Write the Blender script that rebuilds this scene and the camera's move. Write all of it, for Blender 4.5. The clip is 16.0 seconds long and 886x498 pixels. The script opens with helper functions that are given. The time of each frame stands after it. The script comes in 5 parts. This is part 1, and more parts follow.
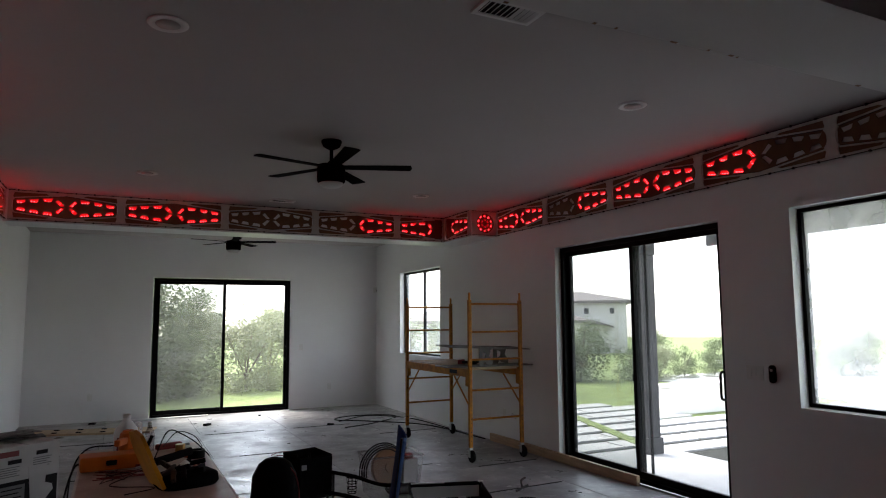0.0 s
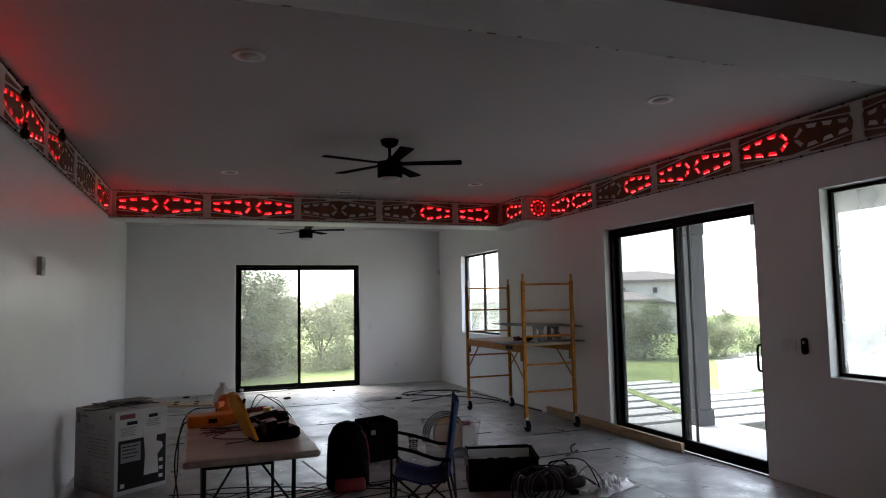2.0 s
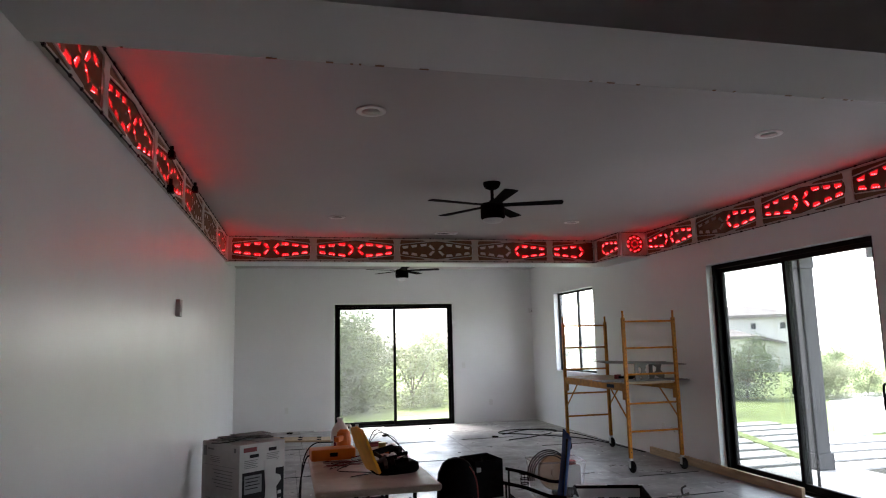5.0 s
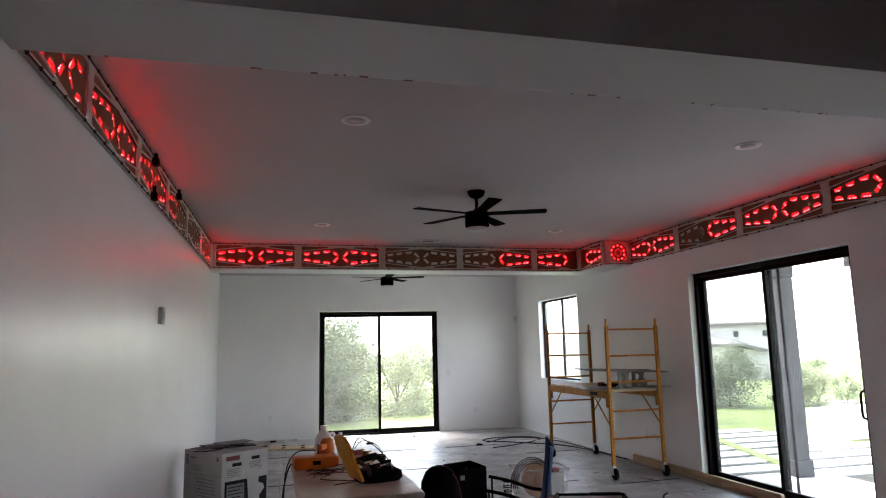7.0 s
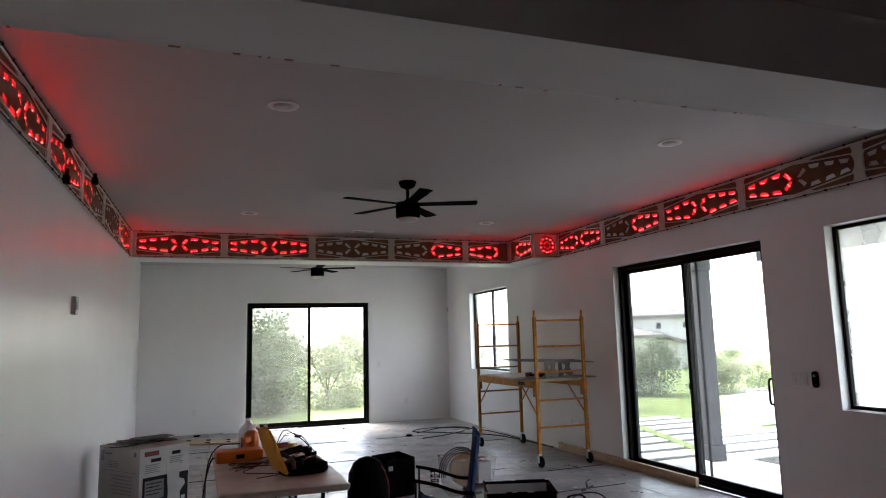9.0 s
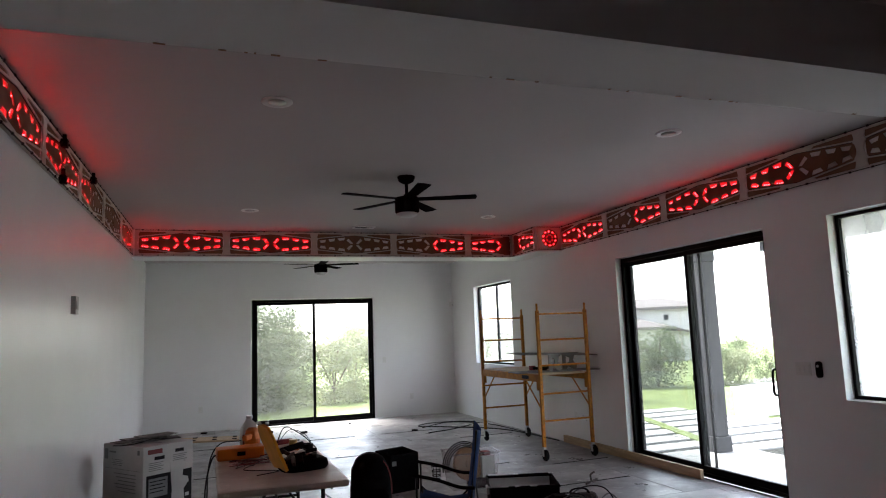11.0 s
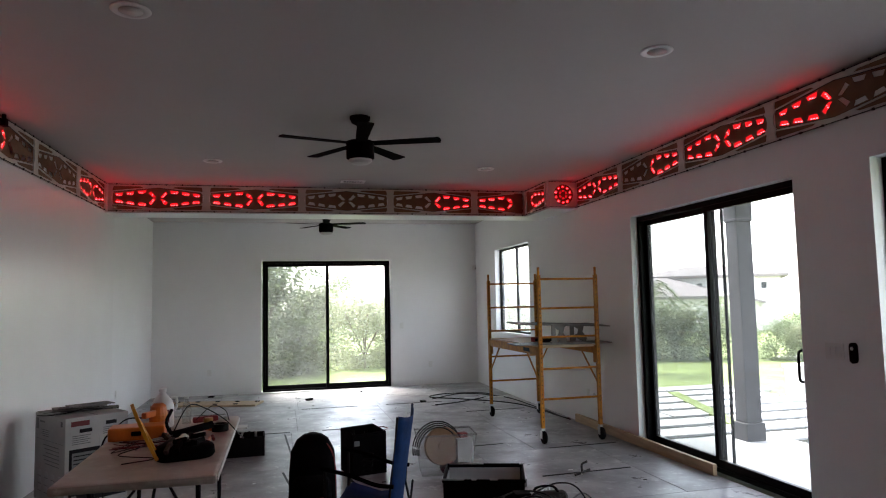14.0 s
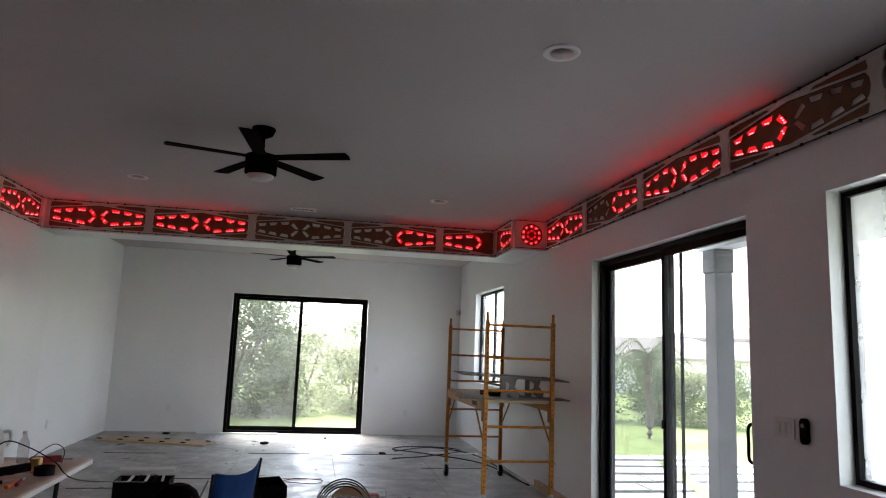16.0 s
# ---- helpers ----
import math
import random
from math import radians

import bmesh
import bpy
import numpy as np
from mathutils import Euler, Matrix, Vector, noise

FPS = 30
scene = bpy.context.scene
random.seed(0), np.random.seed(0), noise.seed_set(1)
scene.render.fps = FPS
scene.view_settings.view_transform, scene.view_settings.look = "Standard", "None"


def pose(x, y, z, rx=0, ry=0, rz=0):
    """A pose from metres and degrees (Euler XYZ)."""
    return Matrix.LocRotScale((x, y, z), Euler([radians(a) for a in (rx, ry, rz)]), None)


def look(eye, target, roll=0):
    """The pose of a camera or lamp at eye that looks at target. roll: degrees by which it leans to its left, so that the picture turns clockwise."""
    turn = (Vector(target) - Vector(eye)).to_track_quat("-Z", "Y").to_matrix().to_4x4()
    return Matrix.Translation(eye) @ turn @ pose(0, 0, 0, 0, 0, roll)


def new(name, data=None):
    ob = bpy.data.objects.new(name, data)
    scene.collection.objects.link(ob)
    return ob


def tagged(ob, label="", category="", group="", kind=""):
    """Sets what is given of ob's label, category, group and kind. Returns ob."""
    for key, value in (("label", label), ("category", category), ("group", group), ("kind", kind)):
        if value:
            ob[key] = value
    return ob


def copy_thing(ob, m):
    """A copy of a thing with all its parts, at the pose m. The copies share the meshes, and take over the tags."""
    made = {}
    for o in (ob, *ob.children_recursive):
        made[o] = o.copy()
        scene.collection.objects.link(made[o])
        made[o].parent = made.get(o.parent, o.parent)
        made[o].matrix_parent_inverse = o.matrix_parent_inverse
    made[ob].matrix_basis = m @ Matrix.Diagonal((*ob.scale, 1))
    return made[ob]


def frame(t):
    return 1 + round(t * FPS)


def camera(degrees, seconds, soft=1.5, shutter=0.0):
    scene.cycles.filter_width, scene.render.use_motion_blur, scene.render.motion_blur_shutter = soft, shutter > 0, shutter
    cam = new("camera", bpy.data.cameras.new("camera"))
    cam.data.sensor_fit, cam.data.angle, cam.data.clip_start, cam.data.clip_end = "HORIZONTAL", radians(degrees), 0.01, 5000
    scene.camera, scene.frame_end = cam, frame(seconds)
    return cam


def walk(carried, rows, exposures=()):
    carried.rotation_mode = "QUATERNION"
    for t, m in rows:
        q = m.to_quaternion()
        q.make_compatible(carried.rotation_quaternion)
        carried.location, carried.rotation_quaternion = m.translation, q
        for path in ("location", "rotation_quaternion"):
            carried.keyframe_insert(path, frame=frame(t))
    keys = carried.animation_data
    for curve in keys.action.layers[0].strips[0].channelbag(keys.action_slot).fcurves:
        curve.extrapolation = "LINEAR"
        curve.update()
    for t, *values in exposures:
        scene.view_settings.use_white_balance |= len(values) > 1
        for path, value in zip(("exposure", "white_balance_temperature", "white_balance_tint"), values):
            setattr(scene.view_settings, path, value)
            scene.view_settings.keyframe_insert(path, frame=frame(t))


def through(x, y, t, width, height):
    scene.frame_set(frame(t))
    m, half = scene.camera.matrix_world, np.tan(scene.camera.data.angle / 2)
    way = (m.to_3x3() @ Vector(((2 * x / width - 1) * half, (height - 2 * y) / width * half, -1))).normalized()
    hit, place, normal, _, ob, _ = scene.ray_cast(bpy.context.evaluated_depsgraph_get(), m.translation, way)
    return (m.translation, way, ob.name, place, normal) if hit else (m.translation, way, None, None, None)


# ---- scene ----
cam = camera(67.3, 16.0, soft=1.1)
PATH = [
    (0, (-0.227, 0.532, 1.63), (0.648, 2.317, 1.844), -0.4),
    (0.5, (-0.326, 0.382, 1.603), (0.605, 2.144, 1.772), -2.0),
    (1, (-0.409, 0.225, 1.608), (0.578, 1.953, 1.806), -1.7),
    (1.5, (-0.371, 0.067, 1.598), (0.586, 1.813, 1.796), -1.3),
    (2, (-0.328, -0.059, 1.609), (0.363, 1.811, 1.771), -1.1),
    (2.5, (-0.358, -0.099, 1.617), (0.282, 1.786, 1.807), -1.5),
    (3, (-0.455, -0.107, 1.61), (0.151, 1.786, 1.834), -1.9),
    (3.5, (-0.528, -0.119, 1.609), (0.02, 1.791, 1.833), -2.0),
    (4, (-0.566, -0.157, 1.611), (-0.056, 1.759, 1.874), -1.6),
    (4.2, (-0.575, -0.153, 1.61), (-0.115, 1.775, 1.88), -1.2),
    (6.5, (-0.577, -0.185, 1.617), (-0.119, 1.739, 1.911), -1.5),
    (7, (-0.571, -0.191, 1.616), (-0.074, 1.723, 1.916), -1.3),
    (7.5, (-0.563, -0.196, 1.611), (-0.025, 1.707, 1.914), -1.4),
    (8, (-0.556, -0.197, 1.605), (0.044, 1.687, 1.903), -1.3),
    (8.5, (-0.545, -0.192, 1.599), (0.116, 1.676, 1.873), -1.3),
    (8.7, (-0.54, -0.184, 1.603), (0.145, 1.675, 1.873), -1.4),
    (10.8, (-0.508, -0.199, 1.609), (0.167, 1.662, 1.895), -2.1),
    (11, (-0.465, -0.188, 1.606), (0.203, 1.68, 1.862), -2.2),
    (11.5, (-0.288, -0.107, 1.596), (0.292, 1.785, 1.884), -0.2),
    (12, (-0.133, 0.012, 1.609), (0.444, 1.91, 1.86), -0.8),
    (12.5, (-0.022, 0.235, 1.606), (0.472, 2.159, 1.834), -1.2),
    (13, (0.121, 0.359, 1.608), (0.599, 2.292, 1.803), -2.7),
    (13.5, (0.424, 0.389, 1.605), (0.836, 2.335, 1.815), -0.1),
    (14, (0.702, 0.421, 1.597), (1.174, 2.358, 1.754), -1.2),
    (14.5, (0.956, 0.565, 1.592), (1.422, 2.497, 1.822), 0.6),
    (15, (1.236, 0.666, 1.587), (1.645, 2.61, 1.824), -0.1),
    (15.5, (1.559, 0.737, 1.584), (1.883, 2.693, 1.85), 1.6),
    (16, (1.797, 0.887, 1.559), (2.161, 2.83, 1.857), 2.2),
]
walk(cam, [(t, look(eye, target, roll)) for t, eye, target, roll in PATH],
     exposures=[(0.0, 2.58), (2.0, 2.78), (2.5, 3.05), (3.5, 3.26), (7.0, 3.7), (8.7, 3.54), (12.5, 3.33), (16.0, 3.40)])


# ---- world and sun: a bright overcast morning ----
world = bpy.data.worlds.new("overcast_sky")
scene.world = world
world.use_nodes = True
wn, wl = world.node_tree.nodes, world.node_tree.links
sky = wn.new("ShaderNodeTexSky")
sky.sky_type = "NISHITA"
sky.sun_disc = False
sky.sun_elevation, sky.sun_rotation = radians(60), radians(340)
sky.air_density, sky.dust_density = 1.0, 1.0
grey = wn.new("ShaderNodeHueSaturation")
grey.inputs["Saturation"].default_value = 0.42
wl.new(sky.outputs[0], grey.inputs["Color"])
wl.new(grey.outputs[0], wn["Background"].inputs["Color"])
wn["Background"].inputs["Strength"].default_value = 0.15
sun = new("sun", bpy.data.lights.new("sun", "SUN"))
sun.data.energy, sun.data.angle, sun.data.color = 1.5, radians(30), (1, 0.96, 0.9)
sun.matrix_world = look((0, 0, 30), (5.5, -15.5, 0))


# ---- materials ----
def material(name, colour, rough=0.6, metal=0.0, vary=0.0, scale=8.0, bump=0.0, bump_scale=120.0, second=None, stain=0.0,
             emit=None, strength=0.0, random_tint=0.0, spec=0.5, transmission=0.0, alpha=1.0, stretch=None):
    """A surface with a base colour broken up at two scales, and a fine relief."""
    m = bpy.data.materials.new(name)
    m.use_nodes = True
    n, l = m.node_tree.nodes, m.node_tree.links
    p = n["Principled BSDF"]
    p.inputs["Base Color"].default_value = (*colour, 1)
    p.inputs["Roughness"].default_value, p.inputs["Metallic"].default_value = rough, metal
    p.inputs["Specular IOR Level"].default_value = spec
    p.inputs["Transmission Weight"].default_value, p.inputs["Alpha"].default_value = transmission, alpha
    if emit:
        p.inputs["Emission Color"].default_value, p.inputs["Emission Strength"].default_value = (*emit, 1), strength
    co = n.new("ShaderNodeTexCoord")
    src = co.outputs["Object"]
    if stretch:
        mp = n.new("ShaderNodeMapping")
        mp.inputs["Scale"].default_value = stretch
        l.new(src, mp.inputs["Vector"])
        src = mp.outputs[0]
    if vary or stain or random_tint:
        dark = second or tuple(c * (1 - vary) for c in colour)
        big = n.new("ShaderNodeTexNoise")
        big.inputs["Scale"].default_value, big.inputs["Detail"].default_value = scale, 6
        l.new(src, big.inputs["Vector"])
        ramp = n.new("ShaderNodeValToRGB")
        ramp.color_ramp.elements[0].position, ramp.color_ramp.elements[1].position = 0.35, 0.65
        l.new(big.outputs["Fac"], ramp.inputs["Fac"])
        mix = n.new("ShaderNodeMix")
        mix.data_type = "RGBA"
        mix.inputs["A"].default_value, mix.inputs["B"].default_value = (*dark, 1), (*colour, 1)
        l.new(ramp.outputs[0], mix.inputs["Factor"])
        out = mix.outputs["Result"]
        if stain:
            fine = n.new("ShaderNodeTexNoise")
            fine.inputs["Scale"].default_value, fine.inputs["Detail"].default_value, fine.inputs["Roughness"].default_value = scale * 3.3, 9, 0.7
            l.new(src, fine.inputs["Vector"])
            r2 = n.new("ShaderNodeValToRGB")
            r2.color_ramp.elements[0].position, r2.color_ramp.elements[1].position = 0.55, 0.72
            l.new(fine.outputs["Fac"], r2.inputs["Fac"])
            m2 = n.new("ShaderNodeMix")
            m2.data_type = "RGBA"
            m2.inputs["B"].default_value = (*[min(1, c * (1 + stain)) for c in colour], 1)
            l.new(out, m2.inputs["A"])
            l.new(r2.outputs[0], m2.inputs["Factor"])
            out = m2.outputs["Result"]
        if random_tint:
            info = n.new("ShaderNodeObjectInfo")
            hsv = n.new("ShaderNodeHueSaturation")
            mr = n.new("ShaderNodeMapRange")
            mr.inputs["To Min"].default_value, mr.inputs["To Max"].default_value = 1 - random_tint, 1 + random_tint
            l.new(info.outputs["Random"], mr.inputs["Value"])
            l.new(mr.outputs[0], hsv.inputs["Value"])
            l.new(out, hsv.inputs["Color"])
            out = hsv.outputs[0]
        l.new(out, p.inputs["Base Color"])
    if bump:
        grain = n.new("ShaderNodeTexNoise")
        grain.inputs["Scale"].default_value, grain.inputs["Detail"].default_value = bump_scale, 4
        l.new(src, grain.inputs["Vector"])
        bp = n.new("ShaderNodeBump")
        bp.inputs["Strength"].default_value, bp.inputs["Distance"].default_value = bump, 0.01
        l.new(grain.outputs["Fac"], bp.inputs["Height"])
        l.new(bp.outputs[0], p.inputs["Normal"])
    return m


def glass_material(name, tint=(1, 1, 1), gloss=0.025, haze=0.03):
    """Thin clear window glass with a film of dust, or heavier haze that whitens the view: mostly see-through, a little
    mirror.
    """
    m = bpy.data.materials.new(name)
    m.use_nodes = True
    n, l = m.node_tree.nodes, m.node_tree.links
    n.remove(n["Principled BSDF"])
    clear, shine, mix = n.new("ShaderNodeBsdfTransparent"), n.new("ShaderNodeBsdfGlossy"), n.new("ShaderNodeMixShader")
    dust, dusty, co, cloud, amount = n.new("ShaderNodeBsdfTranslucent"), n.new("ShaderNodeMixShader"), n.new("ShaderNodeTexCoord"), n.new("ShaderNodeTexNoise"), n.new("ShaderNodeMapRange")
    clear.inputs[0].default_value = (*tint, 1)
    shine.inputs["Roughness"].default_value = 0.02
    mix.inputs[0].default_value = gloss
    cloud.inputs["Scale"].default_value, cloud.inputs["Detail"].default_value = 2.5, 8
    amount.inputs["From Min"].default_value, amount.inputs["From Max"].default_value = 0.3, 0.75
    amount.inputs["To Min"].default_value, amount.inputs["To Max"].default_value = haze * 0.5, haze * 1.5
    l.new(co.outputs["Object"], cloud.inputs["Vector"])
    l.new(cloud.outputs["Fac"], amount.inputs["Value"])
    l.new(amount.outputs[0], dusty.inputs[0])
    l.new(clear.outputs[0], dusty.inputs[1])
    l.new(dust.outputs[0], dusty.inputs[2])
    l.new(dusty.outputs[0], mix.inputs[1])
    l.new(shine.outputs[0], mix.inputs[2])
    l.new(mix.outputs[0], n["Material Output"].inputs["Surface"])
    return m


M_WALL = material("white_wall_paint", (0.82, 0.822, 0.825), 0.32, vary=0.04, scale=1.4, bump=0.06, bump_scale=160, spec=0.4)
# White ceiling far darker than the walls: its shade is put into the colour.
M_CEIL = material("shade_darkened_ceiling_paint", (0.485, 0.455, 0.452), 0.9, vary=0.03, scale=1.1, bump=0.05, bump_scale=180, spec=0.2)
# Wall white toned down for the near beam's shade, lighter than the ceiling.
M_BEAM = material("shade_toned_beam_paint", (0.72, 0.69, 0.685), 0.85, vary=0.04, scale=1.3, bump=0.05, bump_scale=180, spec=0.25)
M_BLACK = material("black_aluminium", (0.005, 0.005, 0.006), 0.4, 0.0, vary=0.3, scale=6, spec=0.06)
M_GLASS = glass_material("window_glass", haze=0.02)
M_SCREEN = glass_material("screened_glass", tint=(0.62, 0.635, 0.625), haze=0.03)
M_GLASSD = glass_material("dusty_window_glass", haze=0.13)
M_GLASSH = glass_material("slightly_dusty_glass", haze=0.014)
# Heavy haze stands in for the glare of the overbright garden outside.
M_GLASSF = glass_material("whitened_window_glass", haze=0.34)
M_SUB = material("dark_subfloor", (0.06, 0.058, 0.055), 0.8, vary=0.4, scale=5)
M_SHEET = material("dusty_floor_sheet", (0.325, 0.308, 0.304), 0.4, vary=0.5, scale=1.8, stain=0.6, random_tint=0.09, spec=1.0)


def scuffed(m):
    """Shiny scuffs of film and tape, and a rumpled relief, over a dull sheet."""
    n, l = m.node_tree.nodes, m.node_tree.links
    p = n["Principled BSDF"]
    co, a, ramp, b, bp, add = n.new("ShaderNodeTexCoord"), n.new("ShaderNodeTexNoise"), n.new("ShaderNodeMapRange"), n.new("ShaderNodeTexNoise"), n.new("ShaderNodeBump"), n.new("ShaderNodeMapping")
    info = n.new("ShaderNodeObjectInfo")
    l.new(co.outputs["Object"], add.inputs["Vector"])
    l.new(info.outputs["Location"], add.inputs["Location"])
    a.inputs["Scale"].default_value, a.inputs["Detail"].default_value, a.inputs["Roughness"].default_value = 2.6, 10, 0.72
    ramp.inputs["From Min"].default_value, ramp.inputs["From Max"].default_value = 0.38, 0.64
    ramp.inputs["To Min"].default_value, ramp.inputs["To Max"].default_value = 0.56, 0.25
    b.inputs["Scale"].default_value, b.inputs["Detail"].default_value = 9.0, 9
    bp.inputs["Strength"].default_value, bp.inputs["Distance"].default_value = 0.10, 0.006
    for t in (a, b):
        l.new(add.outputs[0], t.inputs["Vector"])
    l.new(a.outputs["Fac"], ramp.inputs["Value"])
    l.new(ramp.outputs[0], p.inputs["Roughness"])
    l.new(b.outputs["Fac"], bp.inputs["Height"])
    l.new(bp.outputs[0], p.inputs["Normal"])


scuffed(M_SHEET)
M_BROWN = material("brown_fibreboard", (0.165, 0.09, 0.046), 0.8, vary=0.2, scale=9, bump=0.05)
M_WHITEB = material("white_cut_board", (0.56, 0.54, 0.505), 0.6, vary=0.10, scale=12)
M_DARK = material("black_cable_and_shadow_line", (0.006, 0.006, 0.006), 0.5, vary=0.2, spec=0.2)
M_LED = material("red_led_glow", (0.28, 0.012, 0.012), 0.5, emit=(1.0, 0.010, 0.016), strength=0.10)
M_DOT = material("red_led_chip", (0.5, 0.02, 0.02), 0.5, emit=(1.0, 0.016, 0.020), strength=5.0)
M_YELLOW = material("scaffold_yellow_paint", (0.50, 0.185, 0.010), 0.5, vary=0.4, scale=14, bump=0.05, spec=0.2)
M_RUBBER = material("black_rubber", (0.006, 0.006, 0.006), 0.6, vary=0.3, spec=0.04)
M_STEEL = material("zinc_steel", (0.55, 0.55, 0.54), 0.35, 1.0, vary=0.2)
M_PLY = material("plywood_deck", (0.42, 0.30, 0.18), 0.7, vary=0.25, scale=5, stretch=(1, 6, 1))
M_FAN = material("matt_black_fan", (0.004, 0.004, 0.004), 0.85, vary=0.2, spec=0.02)
M_LENS = material("frosted_fan_lens", (0.5, 0.5, 0.49), 0.4, spec=0.4)
M_CAN = material("white_can_trim", (0.76, 0.75, 0.74), 0.4, vary=0.05)
M_PLATE = material("white_plastic_plate", (0.75, 0.75, 0.73), 0.35, vary=0.03)
M_GREYP = material("grey_plastic_plate", (0.42, 0.42, 0.41), 0.4, vary=0.06)
M_CARD = material("white_printed_carton", (0.45, 0.43, 0.415), 0.6, vary=0.16, scale=5, bump=0.04, bump_scale=60)
M_INK = material("black_print", (0.010, 0.010, 0.011), 0.6, vary=0.15, spec=0.15)
M_REDINK = material("dark_red_print", (0.16, 0.012, 0.015), 0.5)
M_GREYINK = material("grey_print", (0.17, 0.17, 0.17), 0.6, vary=0.2)
M_TABLE = material("stained_white_plastic_top", (0.52, 0.45, 0.385), 0.45, vary=0.22, scale=3.5, stain=0.14, second=(0.37, 0.285, 0.225), bump=0.05)
M_TLEG = material("dark_powder_coated_tube", (0.014, 0.014, 0.015), 0.5, vary=0.2, spec=0.12)
M_CASEY = material("yellow_tool_case", (0.80, 0.34, 0.012), 0.4, vary=0.15, scale=10)
M_ORANGE = material("orange_plastic", (0.75, 0.17, 0.01), 0.4, vary=0.2, scale=9)
M_JUG = material("milky_plastic_jug", (0.80, 0.80, 0.78), 0.35, transmission=0.25)
M_CLEAR = material("cloudy_clear_plastic", (0.72, 0.71, 0.70), 0.3, vary=0.1, scale=6, transmission=0.2, alpha=0.27)
M_BAGBLACK = material("black_nylon", (0.004, 0.004, 0.0045), 0.8, vary=0.4, scale=18, bump=0.15, bump_scale=220, spec=0.03)
M_REDCLOTH = material("dark_red_fabric", (0.22, 0.015, 0.015), 0.7, vary=0.3, scale=20)
M_BLUE = material("blue_canvas", (0.004, 0.030, 0.115), 0.8, vary=0.3, scale=14, bump=0.2, bump_scale=300, spec=0.1)
M_BAGW = material("white_plastic_film", (0.80, 0.80, 0.80), 0.3, vary=0.05, transmission=0.15)
M_CARDB = material("brown_cardboard", (0.24, 0.125, 0.06), 0.75, vary=0.2, scale=8)
M_PINE = material("pine_board", (0.52, 0.37, 0.22), 0.6, vary=0.25, scale=4, stretch=(8, 1, 8))
M_MACHINE = material("grimy_dark_grey_metal", (0.06, 0.055, 0.05), 0.55, 0.0, vary=0.5, scale=8, stain=2.0, spec=0.1)
M_WHITEPVC = material("white_pvc", (0.78, 0.78, 0.77), 0.35)
M_GRASS = material("lawn_grass", (0.20, 0.25, 0.095), 0.9, vary=0.35, scale=2.5, stain=0.4, bump=0.6, bump_scale=60, spec=0.1)
M_CONC = material("pale_concrete", (0.43, 0.426, 0.42), 0.8, vary=0.1, scale=3, bump=0.1)
M_PATIO = material("grey_patio_concrete", (0.40, 0.40, 0.395), 0.75, vary=0.15, scale=3, bump=0.1)
M_STONE = material("grey_cedar_column", (0.035, 0.035, 0.038), 0.75, vary=0.35, scale=6, bump=0.2, bump_scale=30, stretch=(3, 3, 0.6))


def leaf_material(name, colour, through, vary):
    """Leaves that reflect and let light through, uneven from clump to clump."""
    m = material(name, colour, 0.6, vary=vary, scale=1.1, spec=0.2)
    n, l = m.node_tree.nodes, m.node_tree.links
    glow, mix = n.new("ShaderNodeBsdfTranslucent"), n.new("ShaderNodeMixShader")
    glow.inputs["Color"].default_value = (*through, 1)
    mix.inputs[0].default_value = 0.45
    l.new(n["Principled BSDF"].outputs[0], mix.inputs[1])
    l.new(glow.outputs[0], mix.inputs[2])
    l.new(mix.outputs[0], n["Material Output"].inputs["Surface"])
    return m


M_LEAF_A = leaf_material("dull_green_leaves", (0.115, 0.145, 0.078), (0.22, 0.265, 0.14), 0.75)
M_LEAF_B = leaf_material("yellow_green_leaves", (0.215, 0.235, 0.15), (0.38, 0.41, 0.25), 0.65)
M_BARK = material("grey_bark", (0.16, 0.13, 0.10), 0.9, vary=0.4, scale=12, bump=0.4, bump_scale=30)
M_GRAVEL = material("dark_gravel", (0.035, 0.037, 0.032), 0.9, vary=0.4, scale=30, bump=0.5, bump_scale=90, spec=0.1)
M_STUCCO = material("white_stucco", (0.72, 0.70, 0.67), 0.9, vary=0.06, scale=2)
M_ROOF = material("grey_brown_roof", (0.24, 0.21, 0.205), 0.85, vary=0.25, scale=4, bump=0.3, bump_scale=12)
M_WINDARK = material("dark_house_glass", (0.03, 0.035, 0.04), 0.1)
M_EAVE = material("stained_patio_ceiling", (0.30, 0.31, 0.33), 0.7, vary=0.15, scale=3)


# ---- mesh helpers ----
def finish(bm, name, mat, parent=None, smooth=False):
    me = bpy.data.meshes.new(name)
    bmesh.ops.recalc_face_normals(bm, faces=bm.faces)
    bm.to_mesh(me)
    bm.free()
    me.materials.append(mat)
    if smooth:
        for f in me.polygons:
            f.use_smooth = True
    ob = new(name, me)
    if parent:
        ob.parent = parent
    return ob


def part(name, bm, mat, parent, label="", smooth=False):
    ob = finish(bm, name, mat, parent, smooth)
    if label:
        ob["label"] = label
    return ob


def thing(name, m, label, category, group="", kind=""):
    ob = new(name)
    ob.empty_display_size = 0.1
    ob.matrix_basis = m
    return tagged(ob, label, category, group, kind)


def add_box(bm, lo, hi, bevel=0.0, m=None):
    """A box between two corners, with its edges rounded by bevel."""
    c = [(a + b) / 2 for a, b in zip(lo, hi)]
    s = [abs(b - a) for a, b in zip(lo, hi)]
    mat = Matrix.Translation(c) @ Matrix.Diagonal((*s, 1))
    made = bmesh.ops.create_cube(bm, size=1.0, matrix=(m @ mat) if m else mat)
    if bevel:
        edges = list({e for v in made["verts"] for e in v.link_edges})
        bmesh.ops.bevel(bm, geom=edges, offset=bevel, segments=2, affect="EDGES", profile=0.6)


